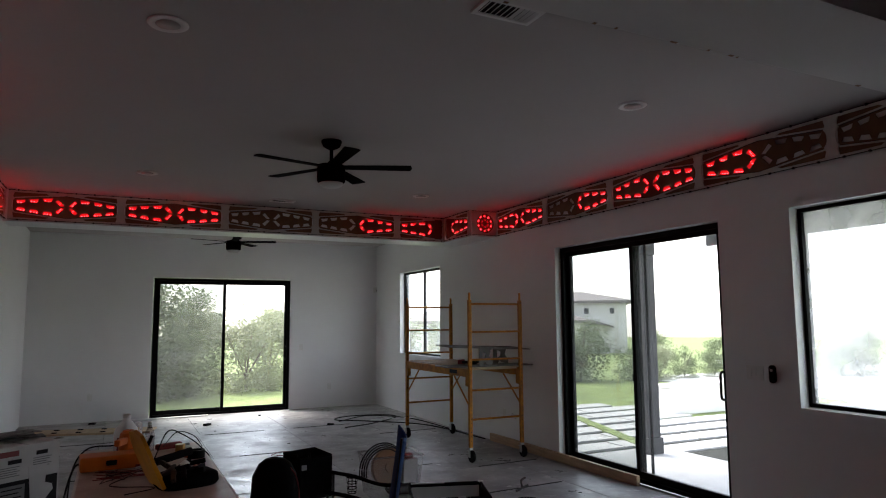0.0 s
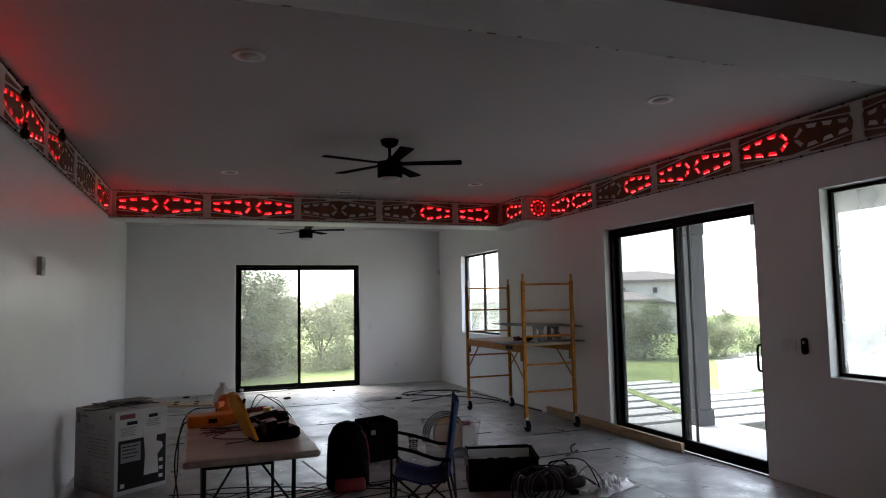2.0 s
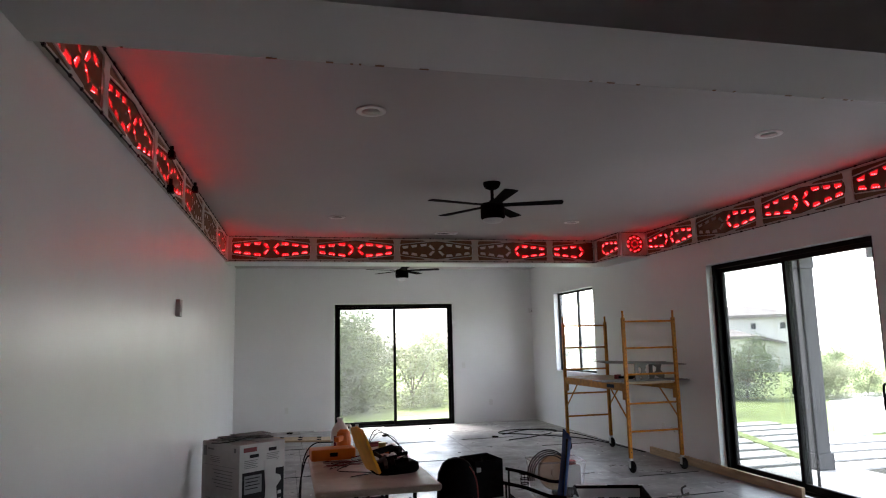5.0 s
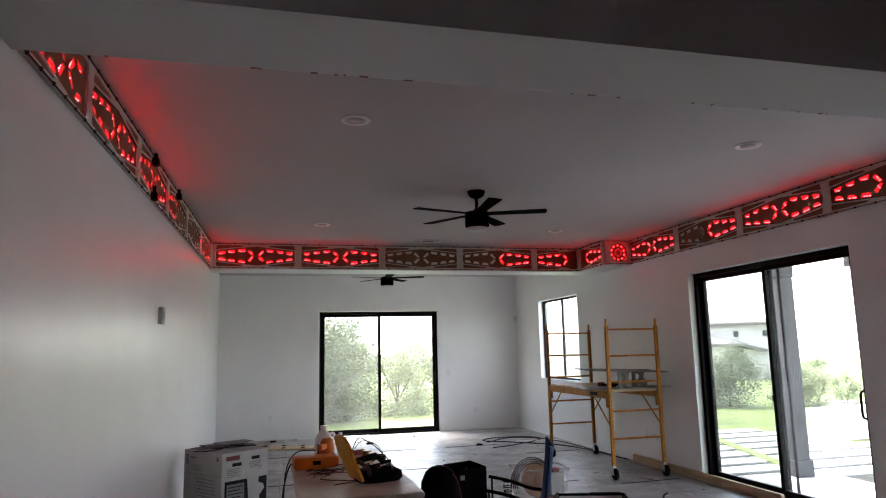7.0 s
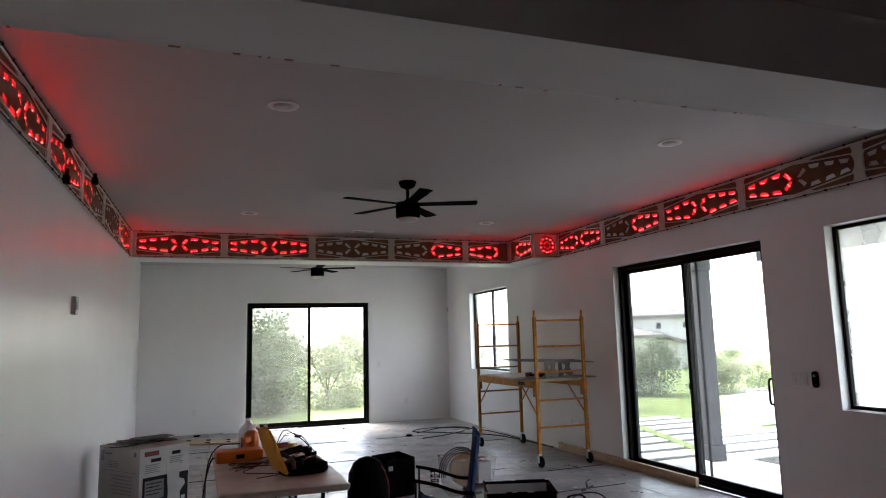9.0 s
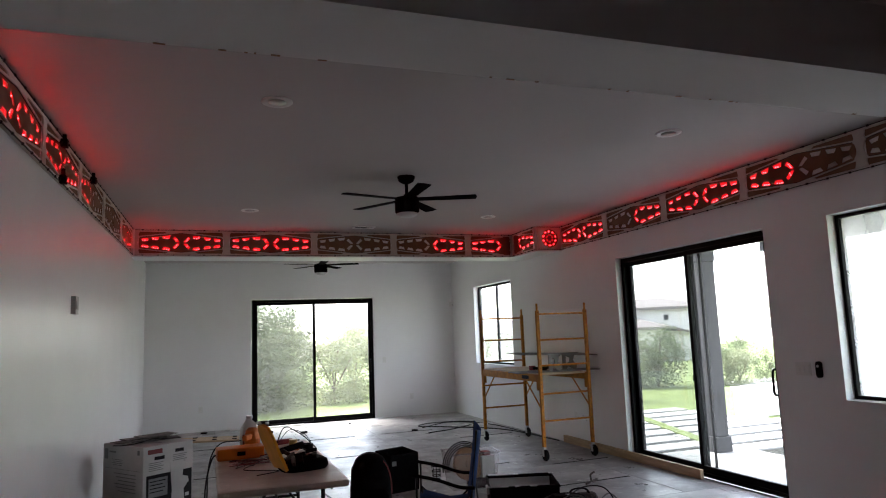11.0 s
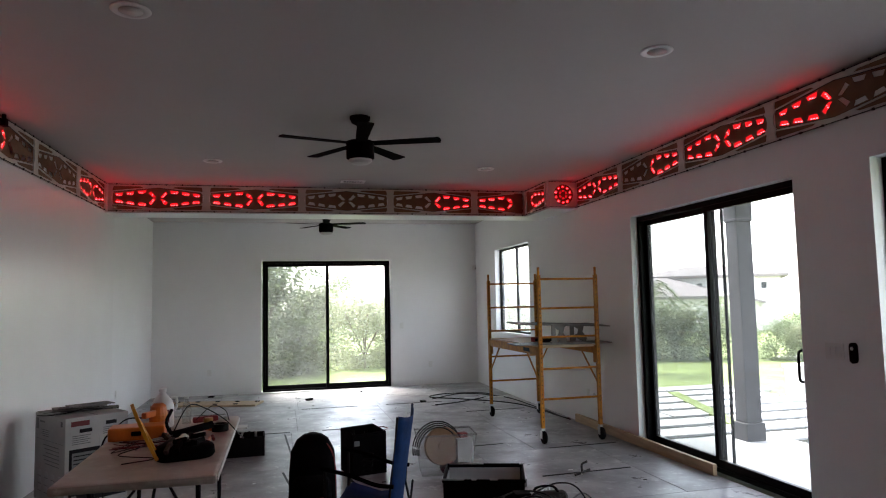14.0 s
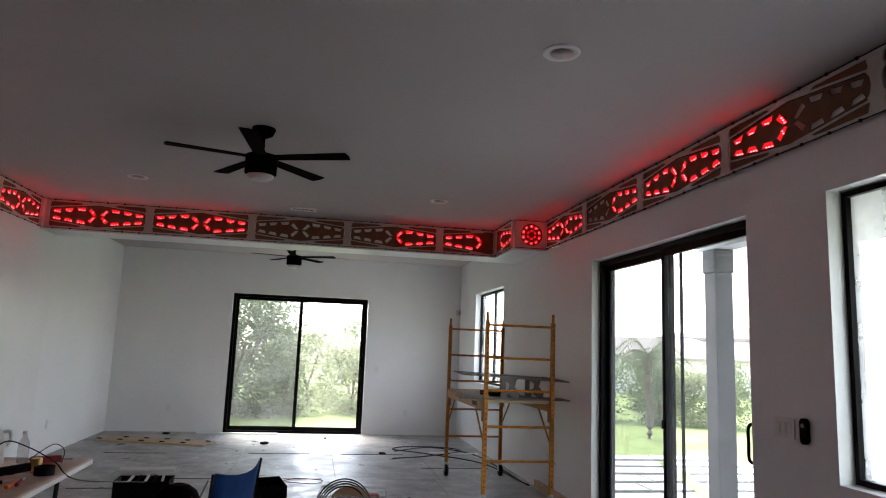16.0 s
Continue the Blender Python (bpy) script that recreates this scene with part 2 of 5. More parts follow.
def boxes(*pairs, bevel=0.0):
    bm = bmesh.new()
    for lo, hi in pairs:
        add_box(bm, lo, hi, bevel)
    return bm


def add_tube(bm, points, radius, sides=8, closed=False):
    """A round bar that follows a line of points."""
    pts = [Vector(p) for p in points]
    rings = []
    for i, p in enumerate(pts):
        a = pts[i - 1] if i else (pts[-1] if closed else p)
        b = pts[(i + 1) % len(pts)] if i + 1 < len(pts) or closed else p
        d = (b - a).normalized() if (b - a).length else Vector((0, 0, 1))
        side = d.cross(Vector((0, 0, 1)))
        if side.length < 0.05:
            side = d.cross(Vector((1, 0, 0)))
        side.normalize()
        up = side.cross(d)
        rings.append([bm.verts.new(p + (side * math.cos(2 * math.pi * k / sides) + up * math.sin(2 * math.pi * k / sides)) * radius) for k in range(sides)])
    pairs = list(zip(rings, rings[1:])) + ([(rings[-1], rings[0])] if closed else [])
    for r, s in pairs:
        for k in range(sides):
            bm.faces.new((r[k], r[(k + 1) % sides], s[(k + 1) % sides], s[k]))
    if not closed:
        bm.faces.new(rings[0][::-1])
        bm.faces.new(rings[-1])


def tube(points, radius, sides=8, closed=False):
    bm = bmesh.new()
    add_tube(bm, points, radius, sides, closed)
    return bm


def curve_points(ctrl, steps=8):
    """A smooth line through control points."""
    p = [Vector(c) for c in ctrl]
    p = [p[0] * 2 - p[1]] + p + [p[-1] * 2 - p[-2]]
    out = []
    for i in range(1, len(p) - 2):
        for k in range(steps):
            t = k / steps
            out.append(0.5 * (2 * p[i] + (p[i + 1] - p[i - 1]) * t + (2 * p[i - 1] - 5 * p[i] + 4 * p[i + 1] - p[i + 2]) * t * t
                              + (3 * p[i] - p[i - 1] - 3 * p[i + 1] + p[i + 2]) * t ** 3))
    out.append(p[-2])
    return out


def lathe(profile, sides=24, bm=None, m=None):
    """A turned form from (radius, z) pairs."""
    bm = bm or bmesh.new()
    rings = []
    for r, z in profile:
        ring = []
        for k in range(sides):
            a = 2 * math.pi * k / sides
            v = Vector((r * math.cos(a), r * math.sin(a), z))
            ring.append(bm.verts.new(m @ v if m else v))
        rings.append(ring)
    for r, s in zip(rings, rings[1:]):
        for k in range(sides):
            bm.faces.new((r[k], r[(k + 1) % sides], s[(k + 1) % sides], s[k]))
    bm.faces.new(rings[0][::-1])
    bm.faces.new(rings[-1])
    return bm


def plate(outline, holes, depth0, depth1, bm=None):
    """A flat board in the u-v plane (u = x, v = z) with holes, from y = depth0 to depth1."""
    own = bmesh.new()
    edges = []
    for loop in [outline, *holes]:
        vs = [own.verts.new((u, depth0, v)) for u, v in loop]
        edges += [own.edges.new((vs[i], vs[(i + 1) % len(vs)])) for i in range(len(vs))]
    bmesh.ops.triangle_fill(own, use_beauty=True, use_dissolve=False, edges=edges)
    made = bmesh.ops.extrude_face_region(own, geom=list(own.faces))
    for v in made["geom"]:
        if isinstance(v, bmesh.types.BMVert):
            v.co.y = depth1
    if bm is None:
        return own
    me = bpy.data.meshes.new("tmp")
    own.to_mesh(me)
    own.free()
    bm.from_mesh(me)
    bpy.data.meshes.remove(me)
    return bm


def soft_form(sections, sides=20, power=2.6):
    """A lofted soft body: sections of (z, half width, half depth, shift in y)."""
    bm = bmesh.new()
    rings = []
    for z, a, b, sy in sections:
        ring = []
        for k in range(sides):
            th = 2 * math.pi * k / sides
            c, s = math.cos(th), math.sin(th)
            ring.append(bm.verts.new((a * math.copysign(abs(c) ** (2 / power), c), sy + b * math.copysign(abs(s) ** (2 / power), s), z)))
        rings.append(ring)
    for r, s in zip(rings, rings[1:]):
        for k in range(sides):
            bm.faces.new((r[k], r[(k + 1) % sides], s[(k + 1) % sides], s[k]))
    bm.faces.new(rings[0][::-1])
    bm.faces.new(rings[-1])
    return bm


def slab(name, lo, hi, mat, label, category="wall"):
    return tagged(finish(boxes((lo, hi)), name, mat), label, category, kind="structure")


# ---- the shell ----
CEIL, BEAM = 3.13, 2.77
XL, XLF, XR = -1.46, -1.54, 4.48
YB, YF = -9.0, 13.2
YB1, YB2 = 9.25, 9.72


def wall_with_openings(name, along, face, out, a0, a1, z1, openings, label):
    """A wall along 'x' or 'y' whose inner face lies at face and whose back at out; openings are (a0, a1, z0, z1)."""
    cuts = sorted({a0, a1, *[o[0] for o in openings], *[o[1] for o in openings]})
    bm = bmesh.new()
    for p, q in zip(cuts, cuts[1:]):
        hole = [o for o in openings if o[0] <= p and o[1] >= q]
        spans = [(0.0, z1)] if not hole else [s for s in ((0.0, hole[0][2]), (hole[0][3], z1)) if s[1] - s[0] > 0.001]
        for s, e in spans:
            if along == "x":
                add_box(bm, (p, face, s), (q, out, e))
            else:
                add_box(bm, (face, p, s), (out, q, e))
    bmesh.ops.remove_doubles(bm, verts=bm.verts, dist=0.0005)
    pairs = {}
    for f in bm.faces:
        pairs.setdefault(tuple(round(c, 3) for c in f.calc_center_median()), []).append(f)
    bmesh.ops.delete(bm, geom=[f for fs in pairs.values() if len(fs) > 1 for f in fs], context="FACES_ONLY")
    return tagged(finish(bm, name, M_WALL), label, "wall", kind="structure")


SLIDER = (4.66, 7.09, 0.0, 2.49)
SMALL = (10.26, 11.96, 1.04, 2.51)
BIG = (2.76, 3.97, 0.95, 2.49)
FARDOOR = (0.35, 2.75, 0.0, 2.42)
wall_with_openings("wall_right", "y", XR, XR + 0.2, YB, YF + 0.2, CEIL, [SLIDER, SMALL, BIG], "smooth white painted drywall wall with patio door and windows")
wall_with_openings("wall_far", "x", YF, YF + 0.2, XLF, XR, CEIL, [FARDOOR], "smooth white painted drywall wall with black sliding door")
SKEW = 0.0195                      # the long left wall stands slightly out of square


def left_face(y):
    return -1.475 + SKEW * (y - 5.5)


def skewed_wall():
    bm = bmesh.new()
    add_box(bm, (-0.2, YB, 0), (0, YB2, CEIL))
    for v in bm.verts:
        v.co.x += left_face(v.co.y)
    tagged(finish(bm, "wall_left", M_WALL), "long smooth white painted drywall wall", "wall", kind="structure")


skewed_wall()
slab("wall_left_far", (XLF - 0.2, YB2, 0), (XLF, YF + 0.2, CEIL), M_WALL, "white painted drywall wall in bright daylight")
# Unseen closing wall, added far back so less light bounces into the room.
slab("wall_back", (XL - 0.5, YB - 0.2, 0), (XR, YB, CEIL), M_WALL, "added unseen plain white wall closing the room far behind")
slab("ceiling", (XL - 0.52, YB - 0.2, CEIL), (XR + 0.2, YF + 0.2, CEIL + 0.2), M_CEIL, "flat white drywall ceiling with its shade darkened into the paint", "ceiling")
slab("beam_far", (XL, YB1, BEAM), (4.07, YB2, CEIL), M_WALL, "white boxed drywall ceiling beam carrying carved panels", "beam")
slab("duct_box", (4.07, 8.42, BEAM), (XR, YB2, CEIL), M_WALL, "small white drywall box at the beam's corner", "beam")
slab("beam_near", (XL - 0.15, 1.99, BEAM), (XR, 2.49, CEIL), M_BEAM, "white boxed drywall ceiling beam, toned for shade, with rough taped edge", "beam")
slab("subfloor", (XL - 0.34, YB - 0.2, -0.2), (XR, YF + 0.02, -0.008), M_SUB, "dark subfloor under protective sheets", "floor")


# ---- doors and windows ----
def sliding_door(name, m, w, h, label, handle_side, glass=M_GLASS, screen=0.03):
    """A two-leaf black aluminium sliding door; local x along its width, y outwards."""
    d = thing(name, m, label, "sliding door", kind="structure")
    f = 0.05
    part("door_frame", boxes(((0, 0, h - f), (w, 0.11, h)), ((0, 0, 0), (w, 0.11, 0.04)), ((0, 0, 0.04), (f, 0.11, h - f)), ((w - f, 0, 0.04), (w, 0.11, h - f))), M_BLACK, d)
    leaves = ((f, w / 2 + 0.03, 0.06), (w / 2 - 0.03, w - f, 0.015))
    if handle_side < 0:
        leaves = ((f, w / 2 + 0.03, 0.015), (w / 2 - 0.03, w - f, 0.06))
    for k, (a, b, y) in enumerate(leaves):
        s = 0.05
        leaf = part("leaf", boxes(((a, y, 0.04), (a + s, y + 0.035, h - f)), ((b - s, y, 0.04), (b, y + 0.035, h - f)),
                                  ((a + s, y, 0.04), (b - s, y + 0.035, 0.04 + 0.07)), ((a + s, y, h - f - 0.05), (b - s, y + 0.035, h - f))), M_BLACK, d)
        pane = part("pane", boxes(((a + s, y + 0.014, 0.11), (b - s, y + 0.02, h - f - 0.05))), glass if k else M_SCREEN, leaf, "clear pane" if k else "pane behind a grey insect screen")
        pane.visible_shadow = False
    if screen > 0.05:
        a, b, y = f - 0.01, w / 2 + screen, 0.115
        part("screen_frame", boxes(((a, y, 0.03), (a + 0.028, y + 0.016, h - f + 0.01)), ((b - 0.028, y, 0.03), (b, y + 0.016, h - f + 0.01)),
                                   ((a + 0.028, y, 0.03), (b - 0.028, y + 0.016, 0.07)), ((a + 0.028, y, h - f - 0.02), (b - 0.028, y + 0.016, h - f + 0.01))), M_BLACK, d, "thin black insect screen frame")
    hx = w - f - 0.025 if handle_side > 0 else f + 0.025
    part("door_handle", tube(curve_points([(hx, 0.015, 0.93), (hx, -0.045, 0.945), (hx, -0.05, 1.05), (hx, -0.045, 1.155), (hx, 0.015, 1.17)], 5), 0.011), M_BLACK, d)
    part("latch", boxes(((w / 2 - 0.03, 0.0, 1.0), (w / 2 + 0.0, 0.016, 1.07)), bevel=0.004), M_BLACK, d)
    return d


def window(name, m, w, h, label, grid, glass=M_GLASSD):
    """A black-framed window; local x along its width, y outwards; grid gives the bars as (x fractions, z fractions)."""
    d = thing(name, m, label, "window", kind="structure")
    f = 0.03
    part("window_frame", boxes(((0, 0, h - f), (w, 0.07, h)), ((0, 0, 0), (w, 0.07, f)), ((0, 0, f), (f, 0.07, h - f)), ((w - f, 0, f), (w, 0.07, h - f))), M_BLACK, d)
    for k in grid[0]:
        part("mullion", boxes(((w * k - 0.016, 0.01, f), (w * k + 0.016, 0.06, h - f))), M_BLACK, d)
    for k in grid[1]:
        part("glazing_bar", boxes(((f, 0.02, h * k - 0.011), (w - f, 0.05, h * k + 0.011))), M_BLACK, d)
    pane = part("pane", boxes(((f, 0.032, f), (w - f, 0.037, h - f))), glass, d)
    pane.visible_shadow = False
    return d


ALONG_Y = Matrix(((0, 1, 0, 0), (-1, 0, 0, 0), (0, 0, 1, 0), (0, 0, 0, 1)))   # local x runs to -y, local y to +x
sliding_door("door_1", pose(FARDOOR[0] + 0.01, YF + 0.004, 0.0), FARDOOR[1] - FARDOOR[0] - 0.02, FARDOOR[3] - 0.01, "closed black aluminium sliding glass door to the garden", 1)
sliding_door("door_2", Matrix.Translation((XR + 0.08, SLIDER[1] - 0.005, 0.0)) @ ALONG_Y, SLIDER[1] - SLIDER[0] - 0.01, SLIDER[3] - 0.005,
             "closed black aluminium sliding glass patio door", 1, M_GLASSH, 0.10)
window("window_1", Matrix.Translation((XR + 0.09, SMALL[1] - 0.005, SMALL[2] + 0.005)) @ ALONG_Y, SMALL[1] - SMALL[0] - 0.01, SMALL[3] - SMALL[2] - 0.01,
       "black-framed two-pane window in a deep white reveal", ((0.5,), ()))
window("window_2", Matrix.Translation((XR + 0.09, BIG[1] - 0.005, BIG[2] + 0.005)) @ ALONG_Y, BIG[1] - BIG[0] - 0.01, BIG[3] - BIG[2] - 0.01,
       "large fixed black-framed window in a deep white reveal", ((), ()), M_GLASSF)

# ---- outdoors ----
def ground_sheet():
    bm = bmesh.new()
    n = 40
    rows = []
    for j in range(n + 1):
        rows.append([])
        for i in range(n + 1):
            x = math.copysign(abs(i / n * 2 - 1) ** 3, i / n * 2 - 1) * 900
            y = math.copysign(abs(j / n * 2 - 1) ** 3, j / n * 2 - 1) * 900
            rows[-1].append(bm.verts.new((x, y, -0.16 - 0.024 * max(0, math.hypot(x, y) - 25))))
    for j in range(n):
        for i in range(n):
            bm.faces.new((rows[j][i], rows[j][i + 1], rows[j + 1][i + 1], rows[j + 1][i]))
    return tagged(finish(bm, "ground", M_GRASS), "mown green lawn running out to the distance", "lawn", kind="structure")


ground_sheet()
slab("patio_slab", (XR + 0.2, -3.0, -0.3), (6.35, 7.33, -0.05), M_PATIO, "pale concrete patio slab outside the door", "patio")
slab("step", (0.0, YF + 0.2, -0.3), (3.1, YF + 0.9, -0.07), M_CONC, "pale concrete step outside the garden door", "step")
slab("patio_ceiling", (XR + 0.2, -4.0, 2.9), (6.25, 7.35, 3.05), M_EAVE, "grey stained patio ceiling", "ceiling")
slab("patio_fascia", (5.8, -4.0, 2.7), (6.05, 7.35, 2.9), M_EAVE, "grey fascia beam along the patio roof", "beam")

slab("patio_shade", (5.47, -1.0, 2.41), (5.53, 5.7, 2.9), M_EAVE, "rolled grey patio shade under the roof", "shade")


def patio_column(x, y):
    c = thing("patio_column", pose(x, y, -0.05), "grey weathered square patio column with a wider foot", "column")
    part("shaft", boxes(((-0.10, -0.10, 0.2), (0.10, 0.10, 2.5)), bevel=0.01), M_STONE, c)
    part("foot", boxes(((-0.125, -0.125, 0), (0.125, 0.125, 0.2)), bevel=0.012), M_STONE, c)
    part("capital", boxes(((-0.115, -0.115, 2.5), (0.115, 0.115, 2.75)), bevel=0.02), M_STONE, c)


patio_column(5.91, 7.15)


def seat_wall():
    w = thing("garden_wall", pose(9.15, 10.0, -0.16), "low white stucco garden wall on the paving", "wall")
    part("body", boxes(((0, 0, 0), (3.4, 0.35, 0.5)), bevel=0.02), M_STUCCO, w)
    part("cap", boxes(((-0.03, -0.03, 0.5), (3.43, 0.38, 0.56)), bevel=0.012), M_STUCCO, w)


seat_wall()
slab("pool_deck", (14.0, -6.0, -0.9), (34.0, 16.5, -0.13), M_CONC, "wide pale concrete deck in the garden", "deck")


def leaf_cloud(bm, count, radii, centre, size, rng, clumps=14):
    """Small folded leaves gathered in uneven clumps."""
    cs = []
    for _ in range(clumps):
        a, h, r = rng.uniform(0, 6.283), rng.uniform(-1, 1), rng.uniform(0.35, 1.0)
        k = math.sqrt(max(0.05, 1 - h * h * 0.8))
        cs.append((Vector((math.cos(a) * k * r * radii[0], math.sin(a) * k * r * radii[1], h * radii[2])) + Vector(centre), rng.uniform(0.28, 0.5)))
    for _ in range(count):
        c, s = rng.choice(cs)
        d = Vector((rng.gauss(0, 1), rng.gauss(0, 1), rng.gauss(0, 0.8)))
        p = c + d * s * 0.55 * (sum(radii) / 3)
        u = Vector((rng.gauss(0, 1), rng.gauss(0, 1), rng.gauss(0, 0.6))).normalized()
        w = u.cross(Vector((rng.gauss(0, 1), rng.gauss(0, 1), rng.gauss(0, 1)))).normalized()
        k = size * rng.uniform(0.6, 1.4)
        a, b, e, f = (bm.verts.new(p + q) for q in (-u * k, w * k * 0.45, u * k, -w * k * 0.45))
        bm.faces.new((a, b, e))
        bm.faces.new((a, e, f))


def tree(name, seed, height, spread, leaf, label, count=6500, category="tree"):
    rng = random.Random(seed)
    t = thing(name, pose(0, 0, -60), label, category, "garden trees")
    bm = bmesh.new()
    for k in range(4):
        a = k * 1.57 + rng.uniform(-0.4, 0.4)
        top = Vector((math.cos(a) * spread * 0.5, math.sin(a) * spread * 0.5, height * rng.uniform(0.6, 0.85)))
        pts = [Vector((0, 0, -0.3)), Vector((0, 0, height * 0.22)), top * 0.6 + Vector((0, 0, height * 0.1)), top]
        add_tube(bm, curve_points(pts, 4), 0.035 * height / 3, 6)
    part("trunk", bm, M_BARK, t)
    bm = bmesh.new()
    leaf_cloud(bm, count, (spread, spread, height * 0.47), (0, 0, height * 0.46), 0.062, rng, 34)
    part("crown", bm, leaf, t)
    return t


SEEDS = [tree("bush_tree", 3, 3.0, 1.5, M_LEAF_A, "dense dull green garden tree behind the lawn"),
         tree("bush_tree", 5, 2.6, 1.4, M_LEAF_B, "loose yellow-green garden tree behind the lawn"),
         tree("bush_tree", 8, 3.4, 1.6, M_LEAF_A, "tall dull green garden tree behind the lawn")]
rng = random.Random(11)
PLACES = []
for k in range(9):        # the thicket behind the far lawn
    PLACES.append((-5.5 + k * 1.75 + rng.uniform(-0.4, 0.4), 18.0 + rng.uniform(-0.4, 0.6), 0.95 + rng.uniform(-0.12, 0.15) - (0.36 if k > 3 else -0.16)))
for k in range(7):
    PLACES.append((-6.0 + k * 2.4 + rng.uniform(-0.5, 0.5), 20.6 + rng.uniform(-1, 1), 1.1 + rng.uniform(-0.1, 0.2) - (0.35 if k > 2 else -0.3)))
for k in range(15):       # hedge along the side garden
    PLACES.append((8.6 + k * 1.0 + rng.uniform(-0.4, 0.4), 18.6 - k * 0.42 + rng.uniform(-0.5, 0.5), (0.66, 0.66, 0.63, 0.62, 0.55, 0.46, 0.38, 0.32)[min(k, 7)] + rng.uniform(-0.04, 0.04)))
for k in range(8):        # a looser second row and the far tree line
    PLACES.append((8.0 + k * 2.6, 24.0 - k * 0.9 + rng.uniform(-1, 1), (0.66 if k < 3 else 0.40) + rng.uniform(-0.08, 0.08)))
for k in range(6):
    PLACES.append((-14 + k * 6.5, 58.0 - abs(k - 4) * 2.2 + rng.uniform(-3, 3), 1.25 + rng.uniform(-0.2, 0.3)))
for i, (x, y, s) in enumerate(PLACES):
    # right-hand thicket trees take the paler leaves: brighter light put into their colour
    src = SEEDS[i % 3 if i < 4 or i > 15 or i in (9, 10, 11) else 1]
    m = pose(x, y, -0.3, 0, 0, rng.uniform(0, 360)) @ Matrix.Diagonal((s, s, s * rng.uniform(0.9, 1.1), 1))
    if i < 3:
        src.matrix_basis = m
    else:
        c = copy_thing(src, pose(0, 0, 0))
        c.matrix_basis = m


def hip_roof(w, d, z0, z1, ridge, over=0.5):
    """A closed hipped roof over a w by d plan, its ridge as long as told."""
    bm = bmesh.new()
    w, d = w / 2 + over, d / 2 + over
    low = [bm.verts.new(p) for p in ((-w, -d, z0 - 0.18), (w, -d, z0 - 0.18), (w, d, z0 - 0.18), (-w, d, z0 - 0.18))]
    base = [bm.verts.new(p) for p in ((-w, -d, z0), (w, -d, z0), (w, d, z0), (-w, d, z0))]
    a, b = bm.verts.new((-ridge / 2, 0, z1)), bm.verts.new((ridge / 2, 0, z1))
    for k in range(4):
        bm.faces.new((low[k], low[(k + 1) % 4], base[(k + 1) % 4], base[k]))
    for f in ((base[0], base[1], b, a), (base[1], base[2], b), (base[2], base[3], a, b), (base[3], base[0], a), tuple(low[::-1])):
        bm.faces.new(f)
    return bm


def gable_roof(w, d, z0, z1, y):
    """A pitched roof whose gable looks along -y."""
    return plate_roof([(-w / 2, z0), (0, z1), (w / 2, z0), (w / 2, z0 - 0.15), (0, z1 - 0.18), (-w / 2, z0 - 0.15)], y, y + d)


def plate_roof(prof, y0, y1):
    bm = bmesh.new()
    a, b = [bm.verts.new((x, y0, z)) for x, z in prof], [bm.verts.new((x, y1, z)) for x, z in prof]
    n = len(prof)
    for k in range(n):
        bm.faces.new((a[k], a[(k + 1) % n], b[(k + 1) % n], b[k]))
    for q in (0, 1):
        bm.faces.new((a[q], a[q + 1], a[4 - q], a[5 - q]))
        bm.faces.new((b[5 - q], b[4 - q], b[q + 1], b[q]))
    return bm


def far_houses():
    h = thing("neighbour_house", pose(33.5, 41.5, -2.4, 0, 0, -38), "two-storey pale stucco house with low grey roofs beyond the hedge", "house", "neighbouring houses")
    part("wall", boxes(((-7.5, -3.5, 0), (1.6, 4.5, 5.25))), M_STUCCO, h)
    part("roof", hip_roof(9.1, 8, 5.4, 6.2, 3), M_ROOF, h).location = (-2.95, 0.5, 0)
    part("porch_wall", boxes(((-6.6, -5.6, 0), (0.2, -3.5, 3.65))), M_STUCCO, h)
    g = part("porch_roof", gable_roof(7.6, 2.9, 3.6, 4.65, -6.2), M_ROOF, h)
    g.location = (-3.2, 0, 0)
    for x in (-5.8, -3.4, -1.2, 0.6):
        part("window", boxes(((x - 0.16, -3.56, 4.45), (x + 0.16, -3.51, 4.85))), M_WINDARK, h)
    h = thing("neighbour_house", pose(24.2, 42.5, -2.4, 0, 0, -28), "pale stucco house with a white gable beyond the palm", "house", "neighbouring houses")
    part("wall", boxes(((-6, -3.5, 0), (6, 4.5, 3.9))), M_STUCCO, h)
    part("roof", hip_roof(12, 8, 4.0, 5.3, 5), M_ROOF, h).location = (0, 0.5, 0)
    part("gable_wall", plate([(-4.2, 0), (-1.2, 0), (-1.2, 3.3), (-2.7, 4.15), (-4.2, 3.3)], [], 3.5, 4.6), M_STUCCO, h).matrix_basis = Matrix.Diagonal((1, -1, 1, 1))
    g = part("gable_roof", gable_roof(3.8, 1.6, 3.35, 4.4, -4.9), M_ROOF, h)
    g.location = (-2.7, 0, 0)
    for x in (0.6, 3.4):
        part("window", boxes(((x - 0.5, -3.56, 1.9), (x + 0.5, -3.51, 3.1))), M_WINDARK, h)


far_houses()


